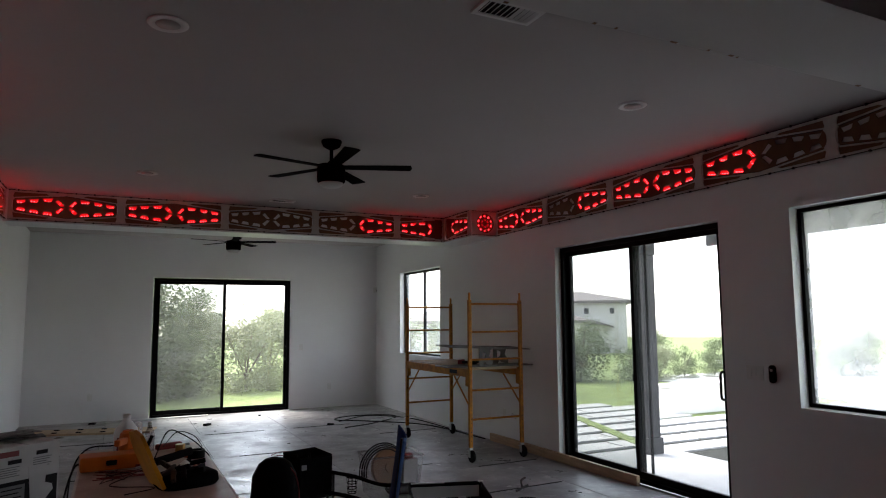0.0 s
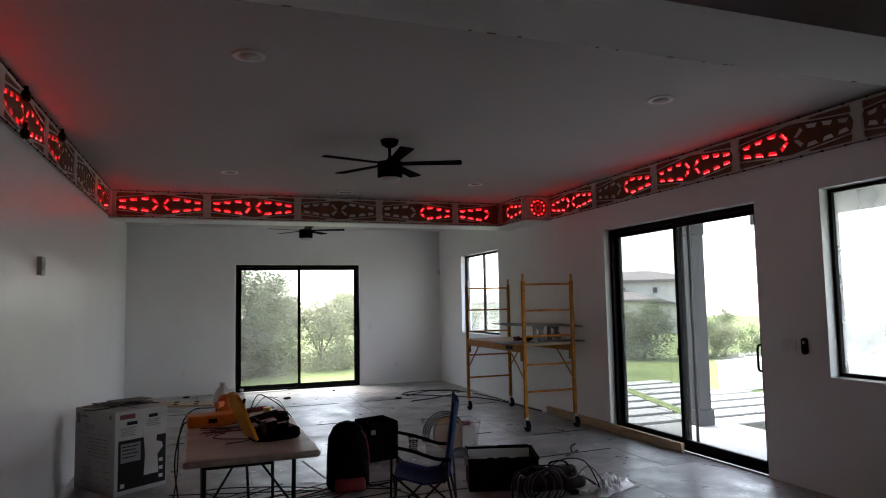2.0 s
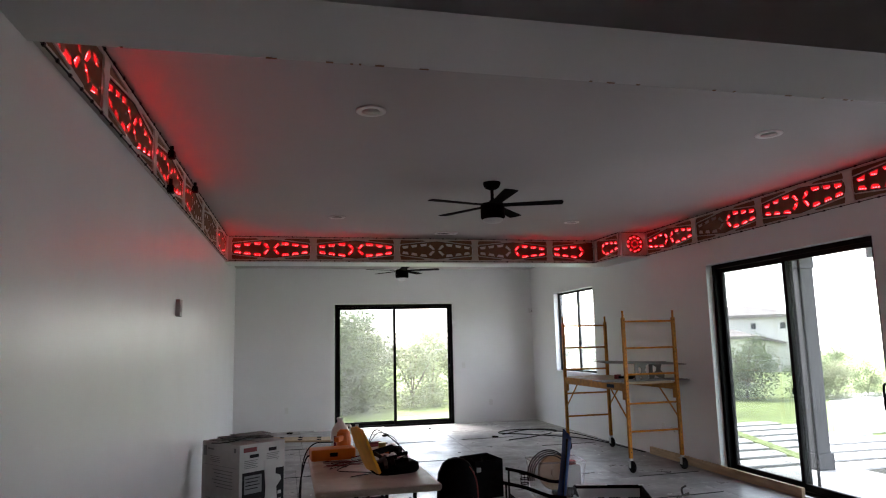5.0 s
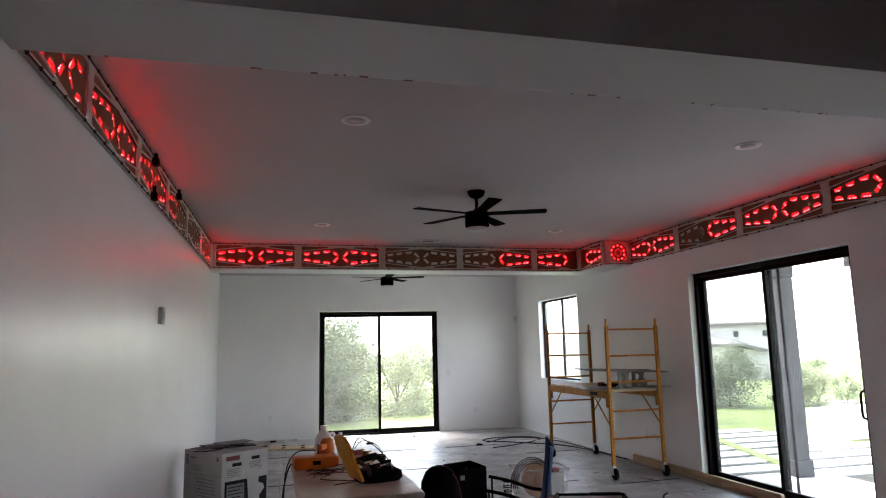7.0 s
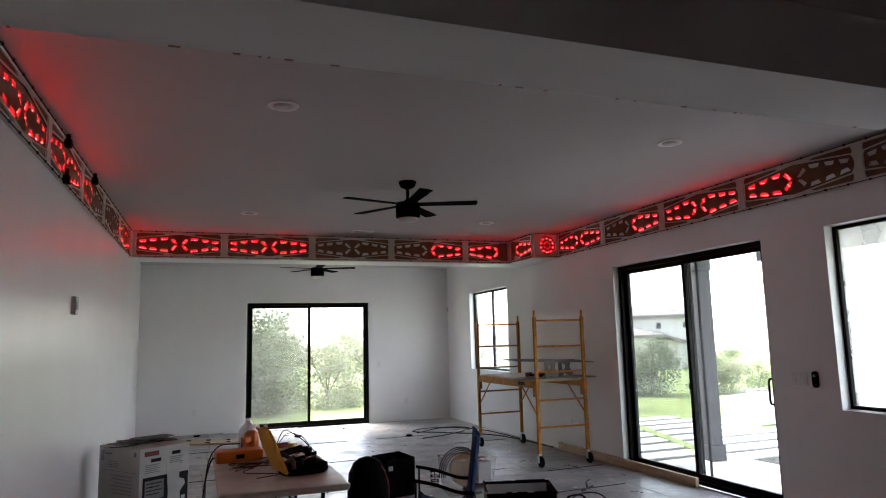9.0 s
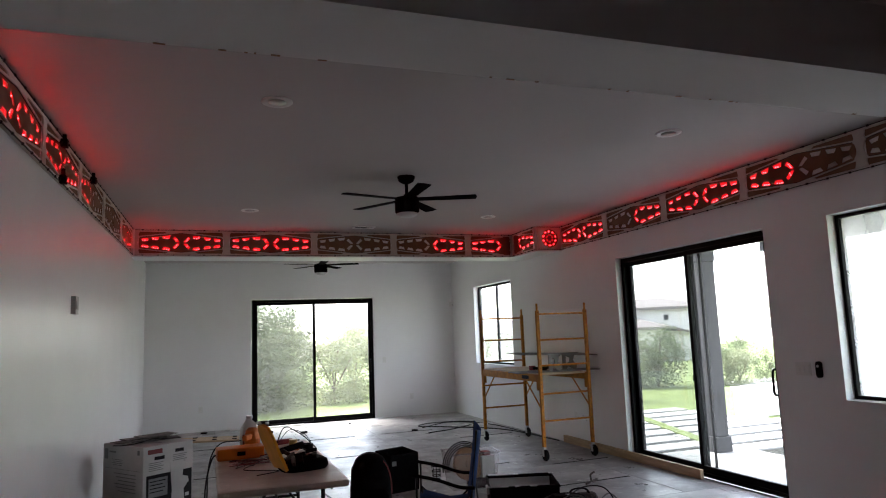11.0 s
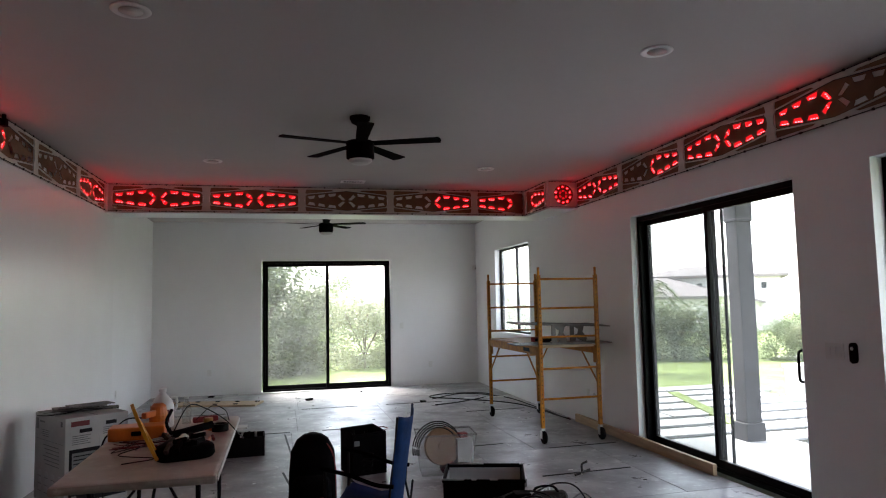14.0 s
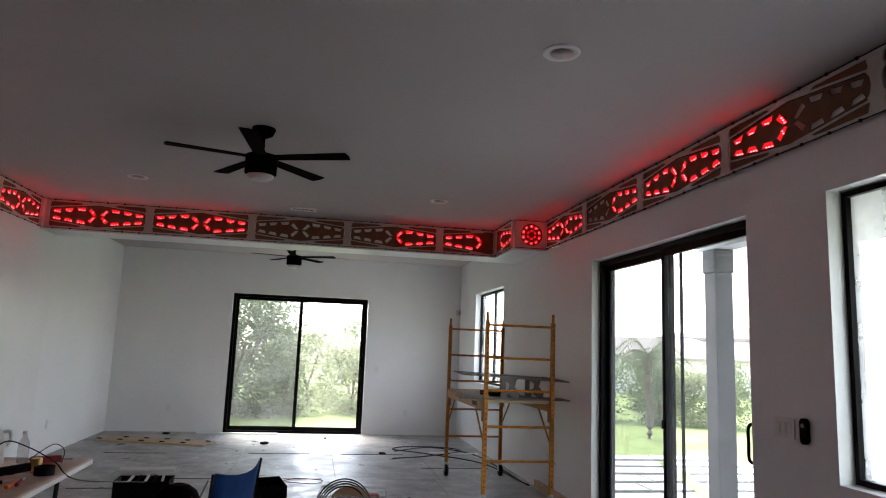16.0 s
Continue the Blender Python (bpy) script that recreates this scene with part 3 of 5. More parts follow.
def palm(m):
    t = thing("palm_tree", m, "small palm with arching grey-green fronds on the lawn", "palm", "garden trees")
    add = curve_points([(0, 0, -0.2), (0.03, 0, 0.6), (-0.02, 0.02, 1.2), (0.02, 0, 1.75)], 6)
    part("trunk", tube(add, 0.075, 9), M_BARK, t)
    rng = random.Random(21)
    for k in range(15):
        a, up, L = k * 2.4 + rng.uniform(-0.2, 0.2), rng.uniform(0.05, 0.9), rng.uniform(0.75, 1.0)
        way = Vector((math.cos(a), math.sin(a), 0))
        rib = curve_points([Vector((0.02, 0, 1.72)), Vector((0.02, 0, 1.72)) + way * L * 0.4 + Vector((0, 0, up * 0.45)), Vector((0.02, 0, 1.72)) + way * L + Vector((0, 0, up * 0.45 - 0.45))], 9)
        bm = bmesh.new()
        add_tube(bm, rib, 0.008, 5)
        cross = way.cross(Vector((0, 0, 1)))
        for i, p in enumerate(rib[2:]):
            p = Vector(p)
            for sgn in (-1, 1):
                tip = p + cross * sgn * 0.26 * math.sin(3.14 * min(0.95, (i + 2) / len(rib))) + way * 0.12 - Vector((0, 0, 0.12))
                v = [bm.verts.new(q) for q in (p - way * 0.012, p + way * 0.012, tip)]
                bm.faces.new(v)
        part("frond", bm, M_LEAF_A, t)


palm(pose(8.95, 14.4, -0.12))


# ---- carved light panels on the beam and walls ----
PH = 0.335


def slot_shapes(L):
    """The slots of one panel: two tapering rings, wide ends meeting in the middle. Each is (four corners, ring index, lies flat)."""
    out = []
    k = L / 1.18
    for ring, sgn in enumerate((-1, 1)):
        for v_sgn in (-1, 1):
            for a, b, va, vb in ((0.140, 0.250, 0.080, 0.070), (0.285, 0.385, 0.065, 0.052), (0.418, 0.515, 0.047, 0.035)):
                pts = [(L / 2 + sgn * a * k, PH / 2 + v_sgn * (va + 0.020)), (L / 2 + sgn * b * k, PH / 2 + v_sgn * (vb + 0.018)),
                       (L / 2 + sgn * (b - 0.020) * k, PH / 2 + v_sgn * (vb - 0.017)), (L / 2 + sgn * (a + 0.014) * k, PH / 2 + v_sgn * (va - 0.019))]
                out.append((pts, ring, True))
            pts = [(L / 2 + sgn * 0.020 * k, PH / 2 + v_sgn * 0.012), (L / 2 + sgn * 0.058 * k, PH / 2 + v_sgn * 0.007),
                   (L / 2 + sgn * 0.118 * k, PH / 2 + v_sgn * 0.058), (L / 2 + sgn * 0.088 * k, PH / 2 + v_sgn * 0.087)]
            out.append((pts, ring, False))
    return out


def ordered(loop):
    area = sum(a[0] * b[1] - b[0] * a[1] for a, b in zip(loop, loop[1:] + loop[:1]))
    return loop if area > 0 else loop[::-1]


def light_panel(m, L, lit, half=False, label=""):
    """One carved panel: local x along the wall, y out of it, z up. lit: which of its two rings glow."""
    p = thing("carved_panel", m, label or "brown fibreboard panel in a white cut lattice with red lights", "light panel", "carved light panels")
    c = PH / 2
    e = 0.045
    full = 1.18 if half else L
    slots = [(pts, r, flat) for pts, r, flat in slot_shapes(full) if max(q[0] for q in pts) < L - e - 0.012]
    board = ordered([(e, 0.018), (L - e, 0.018), (L - e, PH - 0.018), (e, PH - 0.018)])
    part("board", plate(board, [ordered(s) for s, _, _ in slots], 0.014, 0.019), M_BROWN, p)
    for v in (0, 1):
        z0, z1 = (0.0, 0.024) if v == 0 else (PH - 0.024, PH)
        part("rail", boxes(((0, 0.021, z0), (L, 0.031, z1)), bevel=0.002), M_WHITEB, p)
    part("ledge", boxes(((0, 0.0, 0.006), (L, 0.0205, 0.012))), M_WHITEB, p)
    for u0, s in ((0, 1), (L, -1)):
        w = 0.056
        prof = [(0, 0.025), (w, 0.025), (w * 0.78, 0.07), (w * 1.05, 0.10), (w * 0.7, 0.125), (w * 0.55, c), (w * 0.7, PH - 0.125), (w * 1.05, PH - 0.10), (w * 0.78, PH - 0.07), (w, PH - 0.025), (0, PH - 0.025)]
        part("stile", plate(ordered([(u0 + s * a, b) for a, b in prof]), [], 0.021, 0.031), M_WHITEB, p)
    mid = full / 2
    for v in (-1, 1):
        for u0, s in (((0, 1),) if half else ((0, 1), (L, -1))):
            span = mid if s > 0 else L - mid
            hexa = lambda a: 0.070 + 0.062 * min(1.0, a / span)      # edge of the long brown hexagon
            strip = [(u0 + s * 0.054, c + v * hexa(0.054)), (u0 + s * span, c + v * hexa(span)), (u0 + s * span, c + v * 0.144), (u0 + s * (span - 0.20), c + v * 0.144),
                     (u0 + s * (span - 0.17), c + v * (hexa(span - 0.17) + 0.013)), (u0 + s * 0.054, c + v * (hexa(0.054) + 0.011))]
            part("diagonal", plate(ordered(strip), [], 0.021, 0.029), M_WHITEB, p)
            # thin black strip stands in for the shadow under the white diagonal
            shadow_band = [(u0 + s * 0.056, c + v * (hexa(0.056) - 0.005)), (u0 + s * span, c + v * (hexa(span) - 0.005)), (u0 + s * span, c + v * (hexa(span) - 0.001)), (u0 + s * 0.056, c + v * (hexa(0.056) - 0.001))]
            part("shadow_line", plate(ordered(shadow_band), [], 0.0195, 0.024), M_DARK, p)
    bm = bmesh.new()
    for z in (0.001, PH - 0.001):
        add_box(bm, (0, 0.031, z - 0.003), (L, 0.037, z + 0.003))
        for k in range(6):
            u = L * (k + 0.5) / 6
            add_box(bm, (u - 0.008, 0.029, z - 0.008), (u + 0.008, 0.041, z + 0.008))
    part("edge_cable", bm, M_DARK, p, "thin black cable with clips")
    glow, dots = bmesh.new(), bmesh.new()
    for pts, ring, flat in slots:
        if ring not in lit:
            continue
        us, vs = [q[0] for q in pts], [q[1] for q in pts]
        cu, cv = sum(us) / 4, sum(vs) / 4
        add_box(glow, (min(us) - 0.004, 0.001, min(vs) - 0.004), (max(us) + 0.004, 0.003, max(vs) + 0.004))
        for k in (-1, 0, 1):
            if flat:
                lean = k * 0.004 * (1 if cu < full / 2 else -1)
                add_box(dots, (cu + k * 0.027 - 0.0045, 0.004, cv - 0.013 - lean), (cu + k * 0.027 + 0.0045, 0.012, cv - 0.007 - lean))
            else:
                add_box(dots, (cu + k * 0.012 - 0.004, 0.005, cv + k * 0.018 - 0.003), (cu + k * 0.012 + 0.004, 0.012, cv + k * 0.018 + 0.003))
    if lit:
        part("led_strip", glow, M_LED, p, "red glowing strip lights behind the slots")["kind"] = "stuff"
        part("led_chips", dots, M_DOT, p, "bright red light points")["kind"] = "stuff"
    else:
        glow.free()
        dots.free()
    return p


PZ = BEAM + 0.015
ALONG_X = Matrix(((1, 0, 0, 0), (0, -1, 0, 0), (0, 0, 1, 0), (0, 0, 0, 1)))          # out of the wall is -y
OUT_MX = Matrix(((0, -1, 0, 0), (1, 0, 0, 0), (0, 0, 1, 0), (0, 0, 0, 1)))           # along +y, out is -x
OUT_PX = Matrix(((0, 1, 0, 0), (1, 0, 0, 0), (0, 0, 1, 0), (0, 0, 0, 1)))            # along +y, out is +x
cuts = [-1.355, -0.22, 0.965, 2.13, 3.31, 4.07]
for i, (a, b) in enumerate(zip(cuts, cuts[1:])):
    light_panel(Matrix.Translation((a, YB1, PZ)) @ ALONG_X, b - a, [(0, 1), (0, 1), (), (1,), (0,)][i], half=(i == 4))
light_panel(Matrix.Translation((4.07, 8.43, PZ)) @ OUT_MX, YB1 - 8.43 - 0.06, (0,), half=True)
cuts = [8.42, 7.23, 6.03, 4.82, 3.57, 2.47]
for i, (a, b) in enumerate(zip(cuts, cuts[1:])):
    light_panel(Matrix.Translation((XR, b, PZ)) @ OUT_MX, a - b, [(0, 1), (0,), (0, 1), (1,), ()][i])
TURN_LEFT = Matrix.Rotation(-math.atan(SKEW), 4, "Z") @ OUT_PX
cuts = [9.19, 8.15, 6.95, 5.78, 4.6, 3.4, 2.47]
for i, (a, b) in enumerate(zip(cuts, cuts[1:])):
    light_panel(Matrix.Translation((left_face(b), b, PZ)) @ TURN_LEFT, a - b, [(0, 1), (), (0,), (0, 1), (0, 1), (0, 1)][i], half=(i == 5))


def rosette_panel():
    """The square panel on the duct box with a round rosette of slots."""
    w = XR - 4.07
    p = thing("rosette_panel", Matrix.Translation((4.07, 8.42, PZ)) @ ALONG_X, "white square panel with a brown rosette of red lights", "light panel", "carved light panels")
    cx, cz, R = w / 2, PH / 2, 0.135
    ring = lambda r, n=28: [(cx + r * math.cos(6.2832 * k / n), cz + r * math.sin(6.2832 * k / n)) for k in range(n)]
    part("frame", plate([(0, 0), (w, 0), (w, PH), (0, PH)], [ring(R)], 0.021, 0.031), M_WHITEB, p)
    slots, glow, dots = [], bmesh.new(), bmesh.new()
    for r0, r1, n in ((0.088, 0.118, 10), (0.038, 0.062, 6)):
        for k in range(n):
            a0, a1 = 6.2832 * (k + 0.16) / n, 6.2832 * (k + 0.84) / n
            slots.append([(cx + r * math.cos(a), cz + r * math.sin(a)) for r, a in ((r0, a0), (r1, a0), (r1, (a0 + a1) / 2), (r1, a1), (r0, a1))])
            am, rm = (a0 + a1) / 2, (r0 + r1) / 2
            u, v = cx + rm * math.cos(am), cz + rm * math.sin(am)
            add_box(glow, (u - 0.02, 0.001, v - 0.02), (u + 0.02, 0.003, v + 0.02))
            for j in ((0,) if n == 10 else ()):
                add_box(dots, (u + j * 0.009 - 0.0035, 0.005, v - 0.0035), (u + j * 0.009 + 0.0035, 0.012, v + 0.0035))
    part("board", plate(ring(R + 0.012), [ordered(s) for s in slots], 0.014, 0.019), M_BROWN, p)
    part("led_strip", glow, M_LED, p, "red glowing strip lights behind the slots")["kind"] = "stuff"
    part("led_chips", dots, M_DOT, p, "bright red light points")["kind"] = "stuff"
    part("edge_cable", boxes(((0, 0.031, 0), (w, 0.037, 0.006)), ((0, 0.031, PH - 0.006), (w, 0.037, PH))), M_DARK, p)


rosette_panel()


# ---- ceiling fittings ----
def ceiling_fan(x, y):
    f = thing("ceiling_fan", pose(x, y, CEIL), "matt black five-blade ceiling fan with a frosted light", "ceiling fan", "ceiling fans")
    part("canopy", lathe([(0.085, 0.0), (0.085, -0.015), (0.07, -0.05), (0.035, -0.07)]), M_FAN, f)
    part("downrod", lathe([(0.016, -0.06), (0.016, -0.17), (0.03, -0.18), (0.03, -0.2)], 12), M_FAN, f)
    part("motor", lathe([(0.05, -0.195), (0.112, -0.21), (0.116, -0.23), (0.116, -0.345), (0.10, -0.36)]), M_FAN, f)
    part("lens", lathe([(0.098, -0.36), (0.094, -0.375), (0.07, -0.392), (0.03, -0.4), (0.005, -0.402)]), M_LENS, f, "frosted white light cover")
    for k in range(5):
        a = radians(-93 + 72 * k)
        bm = bmesh.new()
        m = Matrix.Rotation(a, 4, "Z") @ Matrix.Translation((0, 0, -0.225)) @ Matrix.Rotation(radians(-6), 4, "X")
        vs = []
        for z in (-0.004, 0.004):
            for px, py in ((0.10, -0.045), (0.66, -0.062), (0.672, 0.0), (0.66, 0.062), (0.10, 0.045)):
                vs.append(bm.verts.new(m @ Vector((px, py, z))))
        bm.faces.new(vs[:5][::-1])
        bm.faces.new(vs[5:])
        for j in range(5):
            bm.faces.new((vs[j], vs[(j + 1) % 5], vs[5 + (j + 1) % 5], vs[5 + j]))
        part("blade", bm, M_FAN, f)
    return f


fan = ceiling_fan(1.335, 5.82)
copy_thing(fan, pose(1.42, 11.5, CEIL))


def can_light(x, y):
    c = thing("recessed_light", pose(x, y, CEIL), "unlit white round recessed ceiling light", "ceiling light", "recessed ceiling lights")
    part("trim_ring", lathe([(0.062, -0.002), (0.098, -0.002), (0.1, -0.006), (0.095, -0.011), (0.068, -0.008), (0.062, -0.002)], 32), M_CAN, c, smooth=True)
    part("reflector", lathe([(0.06, -0.0105), (0.057, -0.007), (0.045, -0.004), (0.004, -0.003)], 32), M_GREYP, c, "grey recessed lamp", smooth=True)
    return c


first = can_light(-0.05, 4.02)
for x, y in ((2.98, 4.03), (3.02, 7.75), (0.0, 7.72)):
    copy_thing(first, pose(x, y, CEIL))


def ceiling_vent(x, y, w, d):
    v = thing("ceiling_vent", pose(x, y, CEIL), "white metal air vent with dark slots in the ceiling", "air vent", "ceiling vents")
    part("backing", boxes(((-w / 2 + 0.02, -d / 2 + 0.02, -0.004), (w / 2 - 0.02, d / 2 - 0.02, -0.002))), M_INK, v)
    part("frame", boxes(((-w / 2, -d / 2, -0.012), (w / 2, -d / 2 + 0.022, 0)), ((-w / 2, d / 2 - 0.022, -0.012), (w / 2, d / 2, 0)),
                        ((-w / 2, -d / 2 + 0.022, -0.012), (-w / 2 + 0.022, d / 2 - 0.022, 0)), ((w / 2 - 0.022, -d / 2 + 0.022, -0.012), (w / 2, d / 2 - 0.022, 0))), M_CAN, v)
    n = int((w - 0.05) / 0.028)
    for k in range(n):
        u = -w / 2 + 0.034 + k * (w - 0.068) / (n - 1)
        bm = bmesh.new()
        add_box(bm, (-0.009, -d / 2 + 0.022, -0.001), (0.009, d / 2 - 0.022, 0.001), m=Matrix.Translation((u, 0, -0.009)) @ Matrix.Rotation(radians(35 if u > 0.03 else -35), 4, "Y"))
        part("slat", bm, M_CAN, v)
    return v


ceiling_vent(1.43, 3.17, 0.33, 0.17)
ceiling_vent(1.58, 8.75, 0.30, 0.16)

# ---- rolling scaffold ----
def scaffold():
    s = thing("rolling_scaffold", pose(3.53, 7.5, 0), "yellow steel rolling scaffold with a plywood deck beside the wall", "scaffold")
    W, D = 0.70, 1.88
    posts = [(0, 0), (W, 0), (0, D), (W, D)]
    for x, y in posts:
        post = part("post", boxes(((x - 0.02, y - 0.02, 0.165), (x + 0.02, y + 0.02, 1.87)), bevel=0.004), M_YELLOW, s)
        part("pin", lathe([(0.014, 1.87), (0.014, 1.955), (0.01, 1.96)], 10, m=Matrix.Translation((x, y, 0))), M_YELLOW, post)
        holes = bmesh.new()
        for k in range(33):
            z = 0.24 + k * 0.05
            add_box(holes, (x - 0.006, y - 0.0212, z - 0.006), (x + 0.006, y - 0.0202, z + 0.006))
        part("punched_holes", holes, M_INK, post)["kind"] = "stuff"
        caster = part("caster", boxes(((x - 0.02, y - 0.016, 0.12), (x + 0.02, y + 0.016, 0.168)), ((x - 0.026, y - 0.03, 0.055), (x - 0.021, y + 0.02, 0.13)), ((x + 0.021, y - 0.03, 0.055), (x + 0.026, y + 0.02, 0.13)), bevel=0.002), M_STEEL, s, "zinc caster fork")
        part("wheel", lathe([(0.02, -0.019), (0.064, -0.019), (0.070, -0.01), (0.070, 0.01), (0.064, 0.019), (0.02, 0.019)], 24, m=Matrix.Translation((x, y - 0.025, 0.070)) @ Matrix.Rotation(radians(90), 4, "Y")), M_RUBBER, caster)
        part("brake_pedal", boxes(((x - 0.014, y + 0.02, 0.118), (x + 0.014, y + 0.07, 0.126)), bevel=0.002), M_STEEL, caster)
    for y in (0, D):
        for z in (1.825, 1.494, 1.17, 0.815, 0.48):
            part("rung", tube([(0.018, y, z), (W - 0.018, y, z)], 0.0125, 10), M_YELLOW, s)
    for x in (0, W):
        part("side_rail", boxes(((x - 0.016, 0.03, 0.965), (x + 0.016, D - 0.03, 1.06)), bevel=0.004), M_YELLOW, s)
        for y0, y1 in ((0.0, 0.42), (D, D - 0.42)):
            part("brace", tube([(x, y0 + (0.02 if y0 == 0 else -0.02), 0.63), (x, y1, 0.97)], 0.01, 8), M_YELLOW, s)
        for y in (0.05, D - 0.05):
            part("rail_lock", boxes(((x - 0.022, y - 0.03, 0.86), (x + 0.022, y + 0.03, 1.0)), bevel=0.004), M_YELLOW, s)
    part("deck", boxes(((0.02, 0.04, 1.045), (W - 0.02, D - 0.04, 1.072)), bevel=0.003), M_PLY, s, "scuffed plywood deck")
    part("label_plate", boxes(((-0.0185, 0.3, 0.99), (-0.0168, 0.5, 1.035))), M_INK, s, "black maker's plate")


scaffold()


def cut_lattice(name, m, L, mat, label):
    """A loose cut-out board of the same pattern as the wall panels, lying flat: local x long, z thick."""
    t = thing(name, m, label, "cut board", "loose cut boards")
    hole1 = [(0.06, 0.03), (L * 0.45, 0.03), (L * 0.40, 0.07), (0.06, 0.10)]
    hole2 = [(L - a, b) for a, b in hole1]
    hole3 = [(0.10, 0.16), (L * 0.5, 0.09), (L - 0.10, 0.16), (L - 0.10, 0.20), (L * 0.5, 0.27), (0.10, 0.20)]
    hole4 = [(a, 0.36 - b) for a, b in hole1]
    hole5 = [(L - a, b) for a, b in hole4]
    bm = plate([(0, 0), (L, 0), (L, 0.36), (0, 0.36)], [ordered(h) for h in (hole1, hole2, hole3, hole4, hole5)], -0.006, 0.006)
    bmesh.ops.rotate(bm, verts=bm.verts, cent=(0, 0, 0), matrix=Matrix.Rotation(radians(-90), 3, "X"))
    part("board", bm, mat, t)
    return t


M_GREYBOARD = material("grey_primed_board", (0.15, 0.14, 0.13), 0.6, vary=0.15, scale=8)
cut_lattice("cut_board", pose(3.30, 7.55, 1.318, 3, 2.5, 4), 1.17, M_GREYBOARD, "grey cut-out lattice board lying on upright offcuts")
cut_lattice("cut_board", pose(3.28, 7.62, 1.082, 0, 0, -4), 1.16, M_GREYBOARD, "grey cut-out lattice board lying on the scaffold deck")


def upright_offcut(m, label):
    t = thing("offcut", m, label, "offcut", "loose cut boards")
    out = [(0, 0), (0.06, 0), (0.075, 0.05), (0.12, 0.02), (0.19, 0), (0.2, 0.05), (0.15, 0.12), (0.17, 0.19), (0.24, 0.225), (0.0, 0.225)]
    part("board", plate(ordered(out), [ordered([(0.05, 0.08), (0.09, 0.1), (0.1, 0.15), (0.05, 0.18)])], -0.006, 0.006), M_GREYBOARD, t)


upright_offcut(pose(3.72, 7.62, 1.083, 0, 0, 6), "grey scroll-cut offcut standing on the scaffold deck")
upright_offcut(pose(4.05, 7.85, 1.083, 0, 0, -14), "grey scroll-cut offcut standing on the scaffold deck")


def deck_drill(m):
    t = thing("cordless_drill", m, "dark cordless drill lying on the scaffold deck", "drill")
    part("body", lathe([(0.02, 0), (0.032, 0.01), (0.034, 0.12), (0.022, 0.15), (0.018, 0.19), (0.008, 0.2)], 14, m=Matrix.Rotation(radians(90), 4, "Y") @ Matrix.Translation((-0.035, 0, 0))), M_RUBBER, t)
    part("handle", boxes(((0.02, 0.01, 0.012), (0.055, 0.13, 0.045)), bevel=0.008), M_RUBBER, t)
    part("battery", boxes(((0.0, 0.13, 0.005), (0.08, 0.18, 0.06)), bevel=0.006), M_REDCLOTH, t)


deck_drill(pose(3.62, 7.7, 1.095, 0, 0, 20))


# ---- folding table and what lies on it ----
TX0, TX1, TY0, TY1, TZ = -0.40, 0.38, 4.06, 5.95, 0.74


def folding_table():
    t = thing("folding_table", pose(0, 0, 0), "white plastic folding table with a stained top", "table")
    part("tabletop", boxes(((TX0, TY0, TZ - 0.045), (TX1, TY1, TZ)), bevel=0.018), M_TABLE, t)
    part("edge_strip", boxes(((TX1 + 0.001, TY0 + 0.03, TZ - 0.036), (TX1 + 0.006, TY1 - 0.03, TZ - 0.01)), bevel=0.002), M_PLATE, t, "clean white table edge")
    for y, s in ((TY0 + 0.32, 1), (TY1 - 0.32, -1)):
        for x in (TX0 + 0.12, TX1 - 0.12):
            part("leg", tube([(x, y - s * 0.04, TZ - 0.046), (x, y, 0.3), (x, y + s * 0.01, 0.0)], 0.014, 10), M_TLEG, t)
        part("crossbar", tube([(TX0 + 0.12, y - s * 0.005, 0.34), (TX1 - 0.12, y - s * 0.005, 0.34)], 0.011, 8), M_TLEG, t)
        part("brace", tube([((TX0 + TX1) / 2, y, 0.34), ((TX0 + TX1) / 2, y + s * 0.42, TZ - 0.046)], 0.009, 8), M_TLEG, t)
        for x in (TX0 + 0.13, TX1 - 0.13):
            part("strut", tube([(x, y, 0.36), ((TX0 + TX1) / 2, y + s * 0.3, TZ - 0.046)], 0.008, 8), M_TLEG, t)


folding_table()


